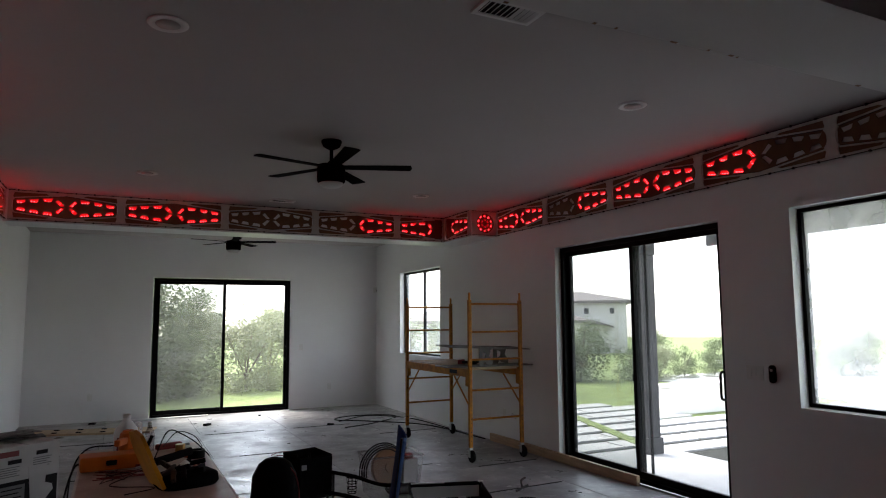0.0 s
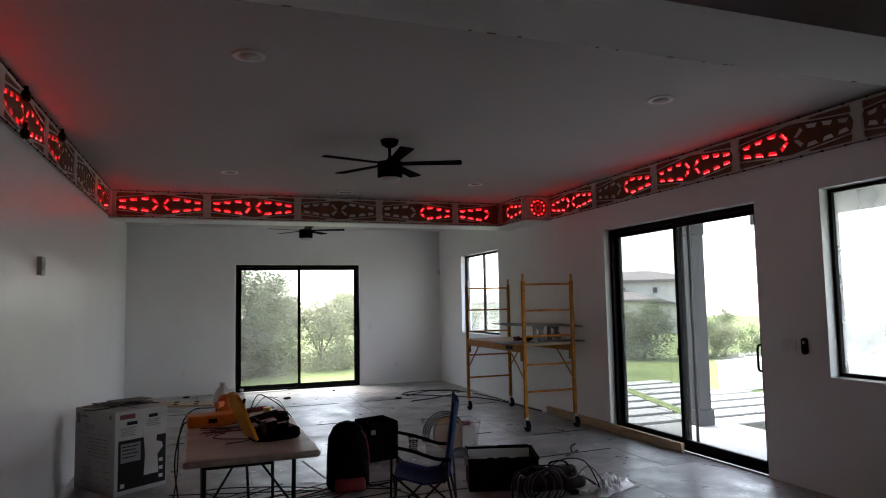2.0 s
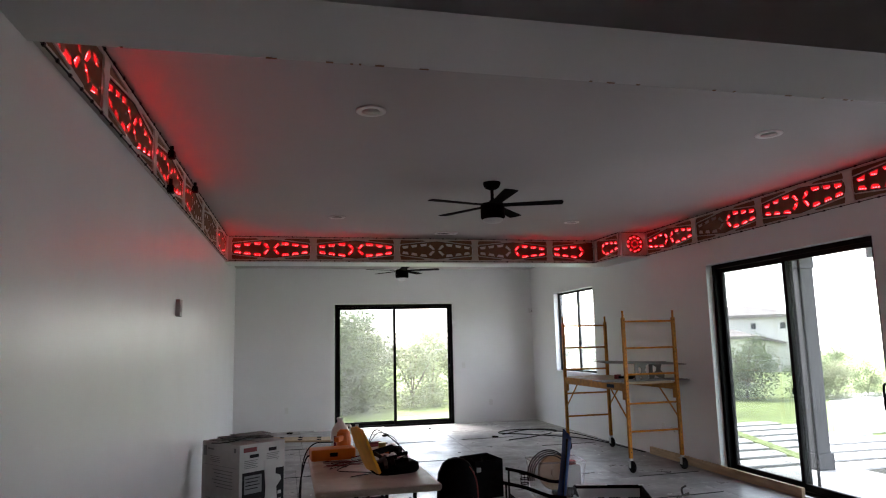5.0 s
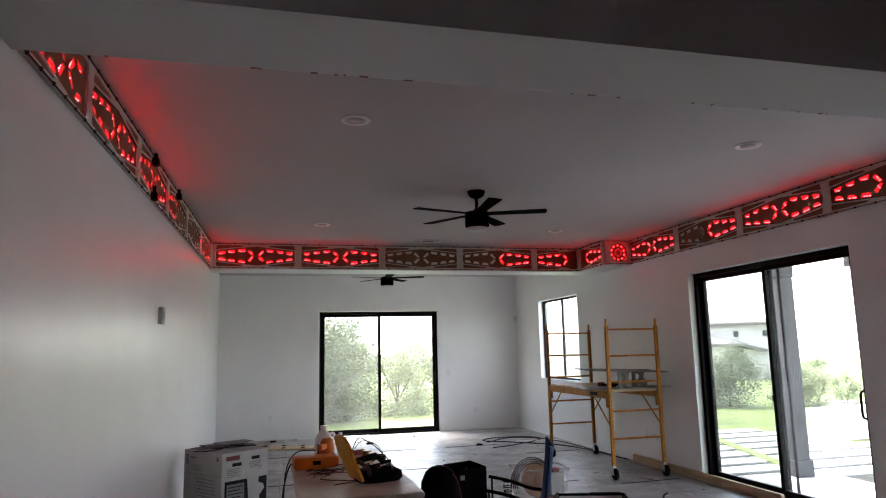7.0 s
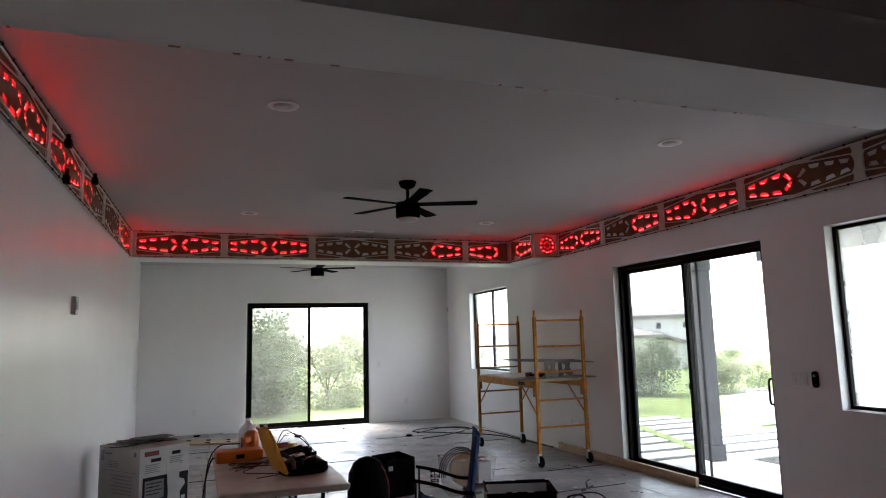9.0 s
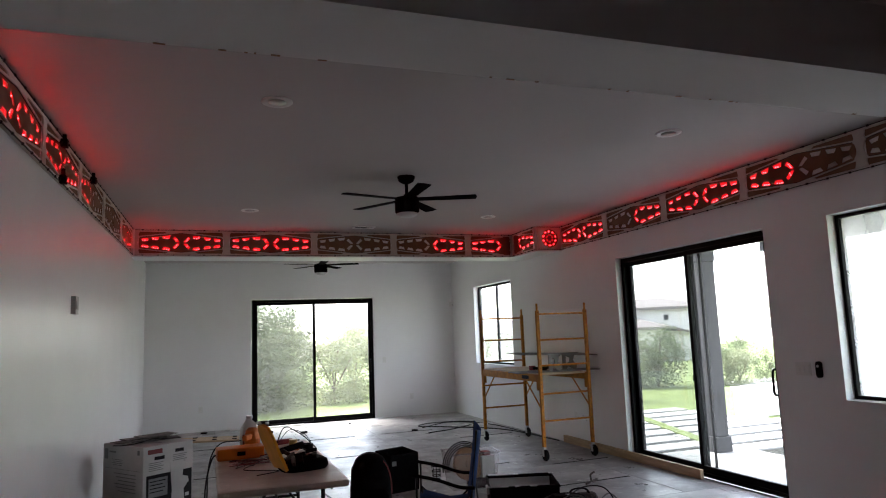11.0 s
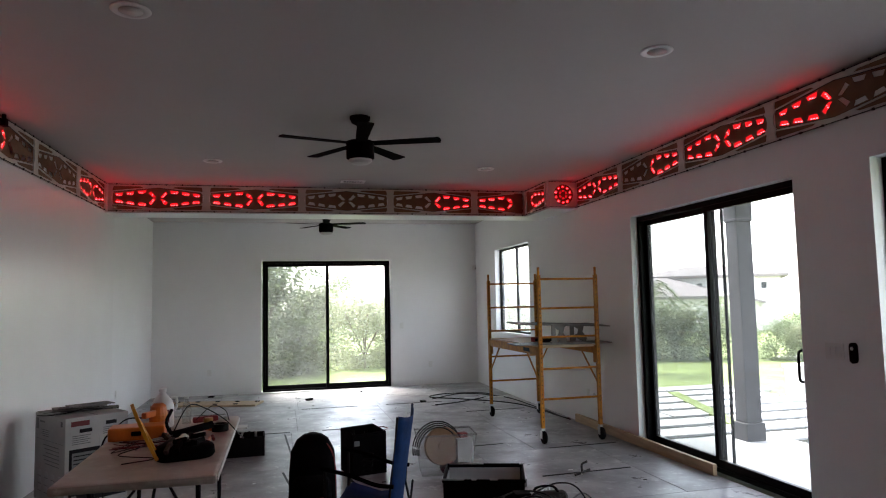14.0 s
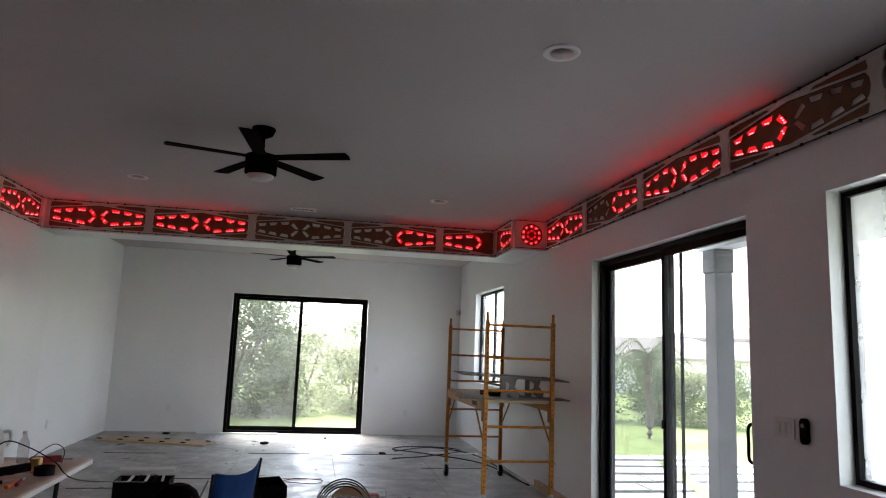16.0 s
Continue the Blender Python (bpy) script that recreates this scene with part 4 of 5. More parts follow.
def tool_case():
    t = thing("tool_case", pose(0.16, 4.56, TZ, 0, 0, 14), "open tool pouch with a stiff yellow flap on the table", "tool case")
    part("tray", soft_form([(0, 0.15, 0.11, 0), (0.02, 0.165, 0.125, 0), (0.06, 0.16, 0.12, 0), (0.075, 0.13, 0.095, 0)], 24, 3.2), M_BAGBLACK, t, "soft black pouch", smooth=True)
    lid = Matrix.Translation((-0.155, 0, 0.02)) @ Matrix.Rotation(radians(63), 4, "Y")
    edge = [(0.0, -0.12), (0.0, 0.12), (-0.06, 0.135), (-0.13, 0.128), (-0.2, 0.138), (-0.26, 0.13), (-0.31, 0.10), (-0.325, 0.0), (-0.31, -0.10), (-0.26, -0.13), (-0.2, -0.138), (-0.13, -0.128), (-0.06, -0.135)]
    bm = bmesh.new()
    lo = [bm.verts.new(lid @ Vector((a, b, -0.006 + 0.02 * (a / 0.3) ** 2))) for a, b in edge]
    hi = [bm.verts.new(lid @ Vector((a, b, 0.012 + 0.02 * (a / 0.3) ** 2))) for a, b in edge]
    bm.faces.new(lo[::-1])
    bm.faces.new(hi)
    for k in range(len(edge)):
        bm.faces.new((lo[k], lo[(k + 1) % len(edge)], hi[(k + 1) % len(edge)], hi[k]))
    lid_ob = part("flap", bm, M_CASEY, t, "stiff yellow flap standing open")
    bm = bmesh.new()
    add_box(bm, (-0.27, -0.09, 0.012), (-0.05, -0.075, 0.026), 0.003, m=lid)
    add_box(bm, (-0.27, 0.075, 0.012), (-0.05, 0.09, 0.026), 0.003, m=lid)
    add_box(bm, (-0.285, -0.09, 0.014), (-0.27, 0.09, 0.03), 0.003, m=lid)
    part("rib_frame", bm, M_CASEY, lid_ob)
    rng = random.Random(4)
    for k in range(9):
        bm = bmesh.new()
        add_box(bm, (-0.055, -0.013, 0), (0.055, 0.013, 0.025), 0.005, m=pose(-0.09 + 0.055 * (k % 4), -0.07 + 0.07 * (k // 3), 0.06 + 0.004 * k, rng.uniform(-25, 25), rng.uniform(-20, 20), rng.uniform(0, 180)))
        part("tool", bm, M_RUBBER if k % 4 else M_MACHINE, t)
    part("white_scrap", soft_form([(0.085, 0.02, 0.015, 0.03), (0.11, 0.028, 0.02, 0.03), (0.125, 0.01, 0.008, 0.03)], 10), M_PLATE, t, "white scrap on the tools")


tool_case()


def orange_tool():
    t = thing("staple_gun_case", pose(-0.22, 5.25, TZ, 0, 0, 4), "low orange plastic tool case lying on the table", "tool case")
    part("body", boxes(((-0.17, -0.09, 0), (0.17, 0.09, 0.085)), bevel=0.014), M_ORANGE, t)
    part("latch", boxes(((-0.03, -0.097, 0.03), (0.03, -0.089, 0.06)), bevel=0.003), M_RUBBER, t)
    d = thing("orange_drill", pose(-0.12, 5.40, TZ + 0.03, 0, 0, -25), "orange power tool standing on the table", "power tool")
    part("body", lathe([(0.03, 0), (0.055, 0.02), (0.062, 0.09), (0.05, 0.15), (0.03, 0.17)], 16, m=Matrix.Translation((0, 0, 0.0))), M_ORANGE, d)
    part("grip", boxes(((-0.02, -0.16, 0.09), (0.02, -0.03, 0.13)), bevel=0.01), M_ORANGE, d)
    part("base", boxes(((-0.06, -0.06, -0.03), (0.06, 0.06, 0.0)), bevel=0.01), M_RUBBER, d)


orange_tool()


def jug():
    t = thing("water_jug", pose(-0.13, 5.62, TZ), "half-full milky plastic jug with a red label on the table", "jug")
    part("body", lathe([(0.07, 0), (0.078, 0.01), (0.078, 0.15), (0.066, 0.185), (0.04, 0.22), (0.024, 0.235), (0.022, 0.25)], 24), M_JUG, t, smooth=True)
    part("cap", lathe([(0.026, 0.25), (0.026, 0.27), (0.023, 0.273)], 16), M_PLATE, t)
    bm = bmesh.new()
    for k in range(9):
        a0, a1 = radians(-135 + 10 * k), radians(-135 + 10 * (k + 1))
        vs = [bm.verts.new((0.0795 * math.cos(a), 0.0795 * math.sin(a), z)) for a, z in ((a0, 0.04), (a1, 0.04), (a1, 0.13), (a0, 0.13))]
        bm.faces.new(vs)
    part("label", bm, M_REDINK, t, "dark red paper label")
    part("handle", tube(curve_points([(0.05, 0.02, 0.2), (0.085, 0.035, 0.2), (0.09, 0.04, 0.15), (0.076, 0.03, 0.11)], 5), 0.011), M_JUG, t)


jug()


def bottle(m, label, mat, cap):
    t = thing("bottle", m, label, "bottle", "bottles on the table")
    part("body", lathe([(0.03, 0), (0.033, 0.006), (0.033, 0.11), (0.026, 0.14), (0.013, 0.165), (0.013, 0.18)], 18), mat, t, smooth=True)
    part("cap", lathe([(0.015, 0.18), (0.015, 0.198)], 12), cap, t)


bottle(pose(0.02, 5.72, TZ), "clear plastic water bottle on the table", M_CLEAR, M_PLATE)


def table_clutter():
    t = thing("tape_roll", pose(0.29, 5.33, TZ), "black roll of tape lying on the table", "tape roll")
    part("roll", lathe([(0.035, 0), (0.055, 0), (0.055, 0.05), (0.035, 0.05), (0.035, 0)], 22), M_RUBBER, t)
    t = thing("tin_can", pose(0.20, 5.45, TZ), "small brass tin on the table", "tin")
    part("body", lathe([(0.03, 0), (0.032, 0.003), (0.032, 0.07), (0.03, 0.075)], 18), material("brass_tin", (0.55, 0.35, 0.12), 0.3, 0.9, vary=0.2), t)
    t = thing("caulk_gun", pose(0.1, 5.15, TZ + 0.012, 0, 0, 30), "black caulking gun lying over the tools on the table", "caulking gun")
    part("barrel", tube([(-0.1, 0, 0.02), (0.17, 0, 0.05)], 0.025, 12), M_RUBBER, t)
    part("plunger", tube([(-0.22, 0, 0.01), (-0.1, 0, 0.02)], 0.006, 8), M_STEEL, t)
    part("trigger", tube(curve_points([(-0.1, 0, 0.02), (-0.13, 0.02, 0.1), (-0.09, 0.03, 0.18)], 4), 0.011), M_RUBBER, t)
    t = thing("red_pliers", pose(0.15, 5.75, TZ, 0, 0, 20), "red-handled tool lying on the table", "pliers")
    part("handle", boxes(((-0.09, -0.025, 0.0), (0.09, 0.025, 0.04)), bevel=0.012), M_REDCLOTH, t)
    part("jaw", boxes(((0.09, -0.012, 0.008), (0.15, 0.012, 0.026)), bevel=0.004), M_STEEL, t)
    rng = random.Random(9)
    for k in range(6):
        t = thing("hand_tool", pose(rng.uniform(-0.05, 0.3), rng.uniform(5.0, 5.85), TZ + 0.011, 0, 0, rng.uniform(0, 180)), "small dark hand tool lying on the table", "hand tool", "tools on the table")
        part("handle", tube([(-0.09, 0, 0), (0.02, 0, 0)], 0.011, 8), (M_RUBBER, M_ORANGE, M_REDCLOTH)[k % 3], t)
        part("blade", tube([(0.02, 0, 0), (0.11, 0, 0)], 0.004, 6), M_STEEL, t)


table_clutter()


def cable(name, pts, r, mat, label, steps=8):
    ob = finish(tube(curve_points(pts, steps), r, 6), name, mat, smooth=True)
    return tagged(ob, label, "cable", "loose cables")


cable("cable", [(-0.30, 5.1, TZ + 0.006), (-0.1, 4.9, TZ + 0.02), (-0.22, 4.7, TZ + 0.006), (0.0, 4.55, TZ + 0.006), (-0.15, 4.45, TZ + 0.006)], 0.003, M_DARK, "thin dark cable curled on the table")
cable("cable", [(-0.35, 5.3, TZ + 0.02), (-0.42, 5.25, TZ + 0.01), (-0.47, 5.2, 0.5), (-0.44, 5.1, 0.2), (-0.5, 5.0, 0.012), (-0.3, 4.8, 0.012), (0.1, 4.9, 0.012)], 0.006, M_DARK, "black cable hanging from the table to the floor")
cable("cable", [(-0.2, 5.45, TZ + 0.1), (-0.36, 5.5, TZ + 0.08), (-0.44, 5.45, TZ - 0.06), (-0.46, 5.4, 0.35), (-0.5, 5.5, 0.012), (-0.4, 5.8, 0.012)], 0.005, M_DARK, "black cable hanging from the table to the floor")
cable("cable", [(0.02, 5.1, TZ + 0.05), (0.1, 5.2, TZ + 0.2), (0.2, 5.3, TZ + 0.16), (0.32, 5.4, TZ + 0.06), (0.4, 5.6, TZ - 0.08), (0.34, 7.4, 0.3), (0.3, 7.9, 0.2)], 0.004, M_DARK, "thin dark cable looping over the table")
cable("cable", [(0.1, 5.6, TZ + 0.04), (0.2, 5.7, TZ + 0.12), (0.3, 5.6, TZ + 0.1), (0.34, 5.45, TZ + 0.05)], 0.003, M_DARK, "thin dark cable looping over the table")
for k in range(5):
    rng = random.Random(70 + k)
    pts = [(rng.uniform(-0.33, 0.02), rng.uniform(4.75, 5.12), TZ + rng.uniform(0.004, 0.02)) for _ in range(6)]
    cable("cable", pts, 0.0022, M_DARK if k % 2 else M_REDINK, "thin wire curled on the table")
for k in range(5):
    rng = random.Random(40 + k)
    pts = [(rng.uniform(-0.6, 1.6), rng.uniform(5.0, 6.4), 0.012) for _ in range(6)]
    cable("cable", pts, 0.005, M_REDINK if k == 3 else M_DARK, "dark extension cord tangled on the floor")


# ---- carton ----
def toilet_carton():
    W, D, H = 0.46, 0.60, 0.71
    t = thing("carton", pose(-0.985, 6.42, 0, 0, 0, 36) @ Matrix.Diagonal((1.09, 1.09, 1.01, 1)), "large white printed carton standing by the wall", "box")
    part("body", boxes(((0, 0, 0), (W, D, H)), bevel=0.006), M_CARD, t)
    f = lambda u0, u1, v0, v1, mat, nm, y=-0.002: part(nm, boxes(((u0, y, v0), (u1, 0.0005, v1))), mat, t)
    f(0.03, W - 0.012, 0.04, 0.46, M_INK, "black_print")
    f(0.05, 0.22, 0.27, 0.43, M_GREYINK, "text_block", -0.003)
    f(0.04, 0.17, 0.64, 0.68, M_REDINK, "red_label")
    f(0.10, 0.19, 0.585, 0.615, M_INK, "label_bar")
    f(0.29, 0.37, 0.625, 0.655, M_INK, "label_bar")
    for k in range(5):
        f(0.05, 0.18 - 0.02 * (k % 2), 0.56 - 0.016 * k, 0.566 - 0.016 * k, M_GREYINK, "text_bar")
        f(0.27, 0.40 - 0.015 * (k % 3), 0.60 - 0.016 * k, 0.606 - 0.016 * k, M_GREYINK, "text_bar")
    bowl = [(0.24, 0.55), (0.37, 0.55), (0.36, 0.41), (0.41, 0.39), (0.42, 0.35), (0.37, 0.29), (0.38, 0.13), (0.25, 0.13), (0.26, 0.3), (0.25, 0.42)]
    part("picture", plate(ordered(bowl), [], -0.004, 0.0005), M_CARD, t, "printed picture of a white toilet")
    for k, v in enumerate((0.22, 0.15, 0.08)):
        f(0.405 - 0.02, 0.42, v, v + 0.03, M_CARD, "icon", -0.003)
    side = lambda v0, v1, z0, z1, mat, nm: part(nm, boxes(((-0.002, v0, z0), (0.0005, v1, z1))), mat, t)
    side(0.05, 0.08, 0.64, 0.68, M_GREYINK, "text_bar")
    side(0.40, 0.50, 0.64, 0.655, M_GREYINK, "text_bar")
    side(0.04, D - 0.04, 0.50, 0.503, M_GREYINK, "text_bar")
    for k in range(3):
        for j in range(4):
            side(0.06 + 0.13 * j, 0.11 + 0.13 * j - 0.01 * (k % 2), 0.21 - 0.06 * k, 0.245 - 0.06 * k, M_GREYP, "icon")
            side(0.055 + 0.13 * j, 0.13 + 0.13 * j, 0.195 - 0.06 * k, 0.199 - 0.06 * k, M_GREYINK, "text_bar")
    side(0.52, 0.57, 0.58, 0.67, M_GREYINK, "text_block")
    for k in range(4):
        side(0.30, 0.46 - 0.02 * (k % 2), 0.58 - 0.016 * k, 0.585 - 0.016 * k, M_GREYINK, "text_bar")
        f(0.06, 0.20 - 0.02 * (k % 2), 0.40 - 0.03 * k, 0.408 - 0.03 * k, M_INK, "text_bar", -0.0045)
    f(0.05, 0.085, 0.06, 0.095, M_CARD, "icon", -0.003)
    for k in range(6):
        side(0.10, 0.42 - 0.03 * (k % 3), 0.46 - 0.03 * k, 0.466 - 0.03 * k, M_GREYINK, "text_bar")
    part("flap_seam", boxes(((W / 2 - 0.003, 0.0, H), (W / 2 + 0.003, D, H + 0.002))), M_GREYINK, t)


toilet_carton()
M_DARKBOARD = material("dark_cut_board", (0.04, 0.034, 0.03), 0.6, vary=0.3, scale=8)
cut_lattice("cut_board", pose(-1.08, 6.80, 0.722, 0, 0, 14) @ Matrix.Diagonal((0.8, 0.5, 0.5, 1)), 0.5, M_DARKBOARD, "small dark cut-out board lying on the carton")
cut_lattice("cut_board", pose(-1.10, 6.72, 0.733, 2, 3, 30) @ Matrix.Diagonal((0.85, 0.4, 0.5, 1)), 0.45, M_DARKBOARD, "small dark cut-out board lying on the carton")


rng = random.Random(52)
for k in range(5):
    cut_lattice("cut_board", pose(-1.22 + 0.05 * k + rng.uniform(-0.03, 0.03), 6.66 + rng.uniform(-0.05, 0.1), 0.7435 + 0.0075 * k, rng.uniform(-1, 1), rng.uniform(-1, 1), rng.uniform(5, 40)) @ Matrix.Diagonal((0.9, 0.45, 0.5, 1)),
                0.34 + 0.05 * (k % 3), M_DARKBOARD if k % 2 else M_GREYBOARD, "thin cut-out strip in a loose pile on the carton")
cable("cable", [(-1.25, 6.62, 0.73), (-1.15, 6.55, 0.735), (-1.02, 6.62, 0.74), (-0.92, 6.75, 0.75), (-0.8, 6.8, 0.735)], 0.005, M_DARK, "black cable lying over the carton")


# ---- bags, chair and heap on the floor ----
def backpack():
    t = thing("backpack", pose(0.94, 5.92, 0, 0, 0, -6) @ Matrix.Diagonal((0.9, 1, 0.87, 1)), "black backpack with a dark red pocket standing on the floor", "backpack")
    part("body", soft_form([(0, 0.19, 0.13, 0), (0.04, 0.21, 0.16, 0), (0.3, 0.205, 0.15, 0), (0.5, 0.19, 0.12, 0.02), (0.6, 0.14, 0.09, 0.03), (0.645, 0.08, 0.05, 0.03)]), M_BAGBLACK, t, smooth=True)
    part("front_pocket", soft_form([(0.05, 0.15, 0.05, -0.15), (0.09, 0.17, 0.07, -0.15), (0.26, 0.165, 0.06, -0.14), (0.32, 0.12, 0.03, -0.12)]), M_BAGBLACK, t, smooth=True)
    part("red_panel", soft_form([(0.02, 0.14, 0.03, -0.20), (0.05, 0.15, 0.035, -0.20), (0.13, 0.14, 0.03, -0.2), (0.15, 0.11, 0.012, -0.195)]), M_REDCLOTH, t, "dark red fabric panel", smooth=True)
    part("grab_handle", tube(curve_points([(-0.05, 0.05, 0.60), (-0.04, 0.07, 0.64), (0.04, 0.07, 0.64), (0.05, 0.05, 0.60)], 4), 0.009), M_BAGBLACK, t)
    part("zip", tube(curve_points([(0.2, -0.05, 0.1), (0.2, -0.06, 0.35), (0.17, -0.05, 0.5), (0.1, -0.03, 0.6)], 5), 0.006), M_REDCLOTH, t, "red zip edge")


backpack()


def tool_bag():
    t = thing("tool_bag", pose(1.46, 6.92, 0, 0, 0, 14) @ Matrix.Diagonal((0.63, 0.85, 0.92, 1)), "open black square tool bag standing on the floor", "tool bag")
    bm = bmesh.new()
    for lo, hi in (((-0.27, -0.2, 0), (0.27, 0.2, 0.03)), ((-0.27, -0.2, 0.03), (0.27, -0.175, 0.40)), ((-0.27, 0.175, 0.03), (0.27, 0.2, 0.43)), ((-0.27, -0.175, 0.03), (-0.245, 0.175, 0.41)), ((0.245, -0.175, 0.03), (0.27, 0.175, 0.42))):
        add_box(bm, lo, hi, 0.01)
    part("body", bm, M_BAGBLACK, t)
    part("rim", tube([(-0.26, -0.19, 0.405), (0.26, -0.19, 0.41), (0.26, 0.19, 0.43), (-0.26, 0.19, 0.42)], 0.012, 8, True), M_BAGBLACK, t)
    part("side_pocket", soft_form([(0.02, 0.05, 0.14, 0), (0.06, 0.08, 0.15, 0), (0.18, 0.075, 0.14, 0), (0.22, 0.03, 0.1, 0)]), M_BAGBLACK, t, smooth=True).location = (0.24, 0.03, 0)
    part("badge", boxes(((-0.24, -0.203, 0.30), (-0.16, -0.199, 0.35))), M_GREYINK, t, "grey sewn badge")
    rng = random.Random(5)
    for k in range(6):
        part("tool_handle", tube([(rng.uniform(-0.2, 0.2), rng.uniform(-0.12, 0.12), 0.2), (rng.uniform(-0.22, 0.22), rng.uniform(-0.14, 0.14), 0.40)], 0.014, 8), M_RUBBER, t)


tool_bag()


def camp_chair():
    """A blue folding camp chair that faces -x."""
    t = thing("camp_chair", pose(1.252, 4.695, 0, 0, 0, -20.6) @ Matrix.Diagonal((0.82, 1, 1, 1)), "blue canvas folding camp chair with black tube frame", "chair")
    bm = bmesh.new()
    rows = [(-0.28, 0.38), (-0.24, 0.40), (0.0, 0.345), (0.18, 0.36)]
    def sheet(rows, y0, y1, sag):
        grid = []
        for x, z in rows:
            grid.append([bm.verts.new((x, y0 + (y1 - y0) * j / 6, z - sag * (1 - (j / 3 - 1) ** 2))) for j in range(7)])
        for r, s in zip(grid, grid[1:]):
            for j in range(6):
                bm.faces.new((r[j], r[j + 1], s[j + 1], s[j]))
        made = bmesh.ops.extrude_face_region(bm, geom=list(bm.faces))
        for v in made["geom"]:
            if isinstance(v, bmesh.types.BMVert):
                v.co += Vector((0.008, 0, 0.008))
    sheet(rows, -0.25, 0.25, 0.03)
    part("seat", bm, M_BLUE, t, smooth=True)
    bm = bmesh.new()
    sheet([(0.17, 0.35), (0.20, 0.52), (0.235, 0.72), (0.26, 0.88), (0.265, 0.915)], -0.25, 0.25, 0.0)
    for v in bm.verts:
        v.co.x += 0.05 * (1 - (v.co.y / 0.25) ** 2)
        v.co.z -= 0.035 * (1 - (v.co.y / 0.25) ** 2) * (v.co.z > 0.8)
    part("backrest", bm, M_BLUE, t, smooth=True)
    for y in (-0.265, 0.265):
        part("back_post", tube([(0.30, y, 0.015), (0.20, y, 0.42), (0.27, y, 0.92)], 0.010, 8), M_TLEG, t)
        part("front_post", tube([(-0.29, y, 0.015), (-0.27, y, 0.44), (-0.27, y, 0.62)], 0.010, 8), M_TLEG, t)
        part("armrest", tube(curve_points([(-0.30, y, 0.62), (-0.1, y, 0.585), (0.1, y, 0.53), (0.235, y, 0.52)], 5), 0.013, 8), M_BAGBLACK, t, "black padded arm strap")
        part("side_cross", tube([(-0.28, y, 0.03), (0.2, y, 0.41)], 0.009, 8), M_TLEG, t)
        part("side_cross", tube([(0.29, y, 0.03), (-0.27, y, 0.43)], 0.009, 8), M_TLEG, t)
        for x in (-0.29, 0.30):
            part("foot", lathe([(0.018, 0), (0.018, 0.02), (0.012, 0.03)], 10, m=Matrix.Translation((x, y, 0))), M_RUBBER, t)
    for x in (-0.28, 0.29):
        part("end_cross", tube([(x, -0.265, 0.03), (x * 0.9, 0.265, 0.42)], 0.009, 8), M_TLEG, t)
        part("end_cross", tube([(x, 0.265, 0.03), (x * 0.9, -0.265, 0.42)], 0.009, 8), M_TLEG, t)
    bm = bmesh.new()
    ring = lambda rad, z: [(-0.12 + rad * math.cos(6.2832 * k / 16), 0.31 + rad * math.sin(6.2832 * k / 16), z) for k in range(16)]
    for rad, z in ((0.045, 0.575), (0.041, 0.535), (0.038, 0.50), (0.034, 0.47)):
        add_tube(bm, ring(rad, z), 0.004, 5, True)
    for k in range(0, 16, 2):
        add_tube(bm, [ring(0.045, 0.575)[k], ring(0.034, 0.47)[k]], 0.002, 4)
    part("cup_holder", bm, M_BAGBLACK, t, "black mesh cup holder")


camp_chair()


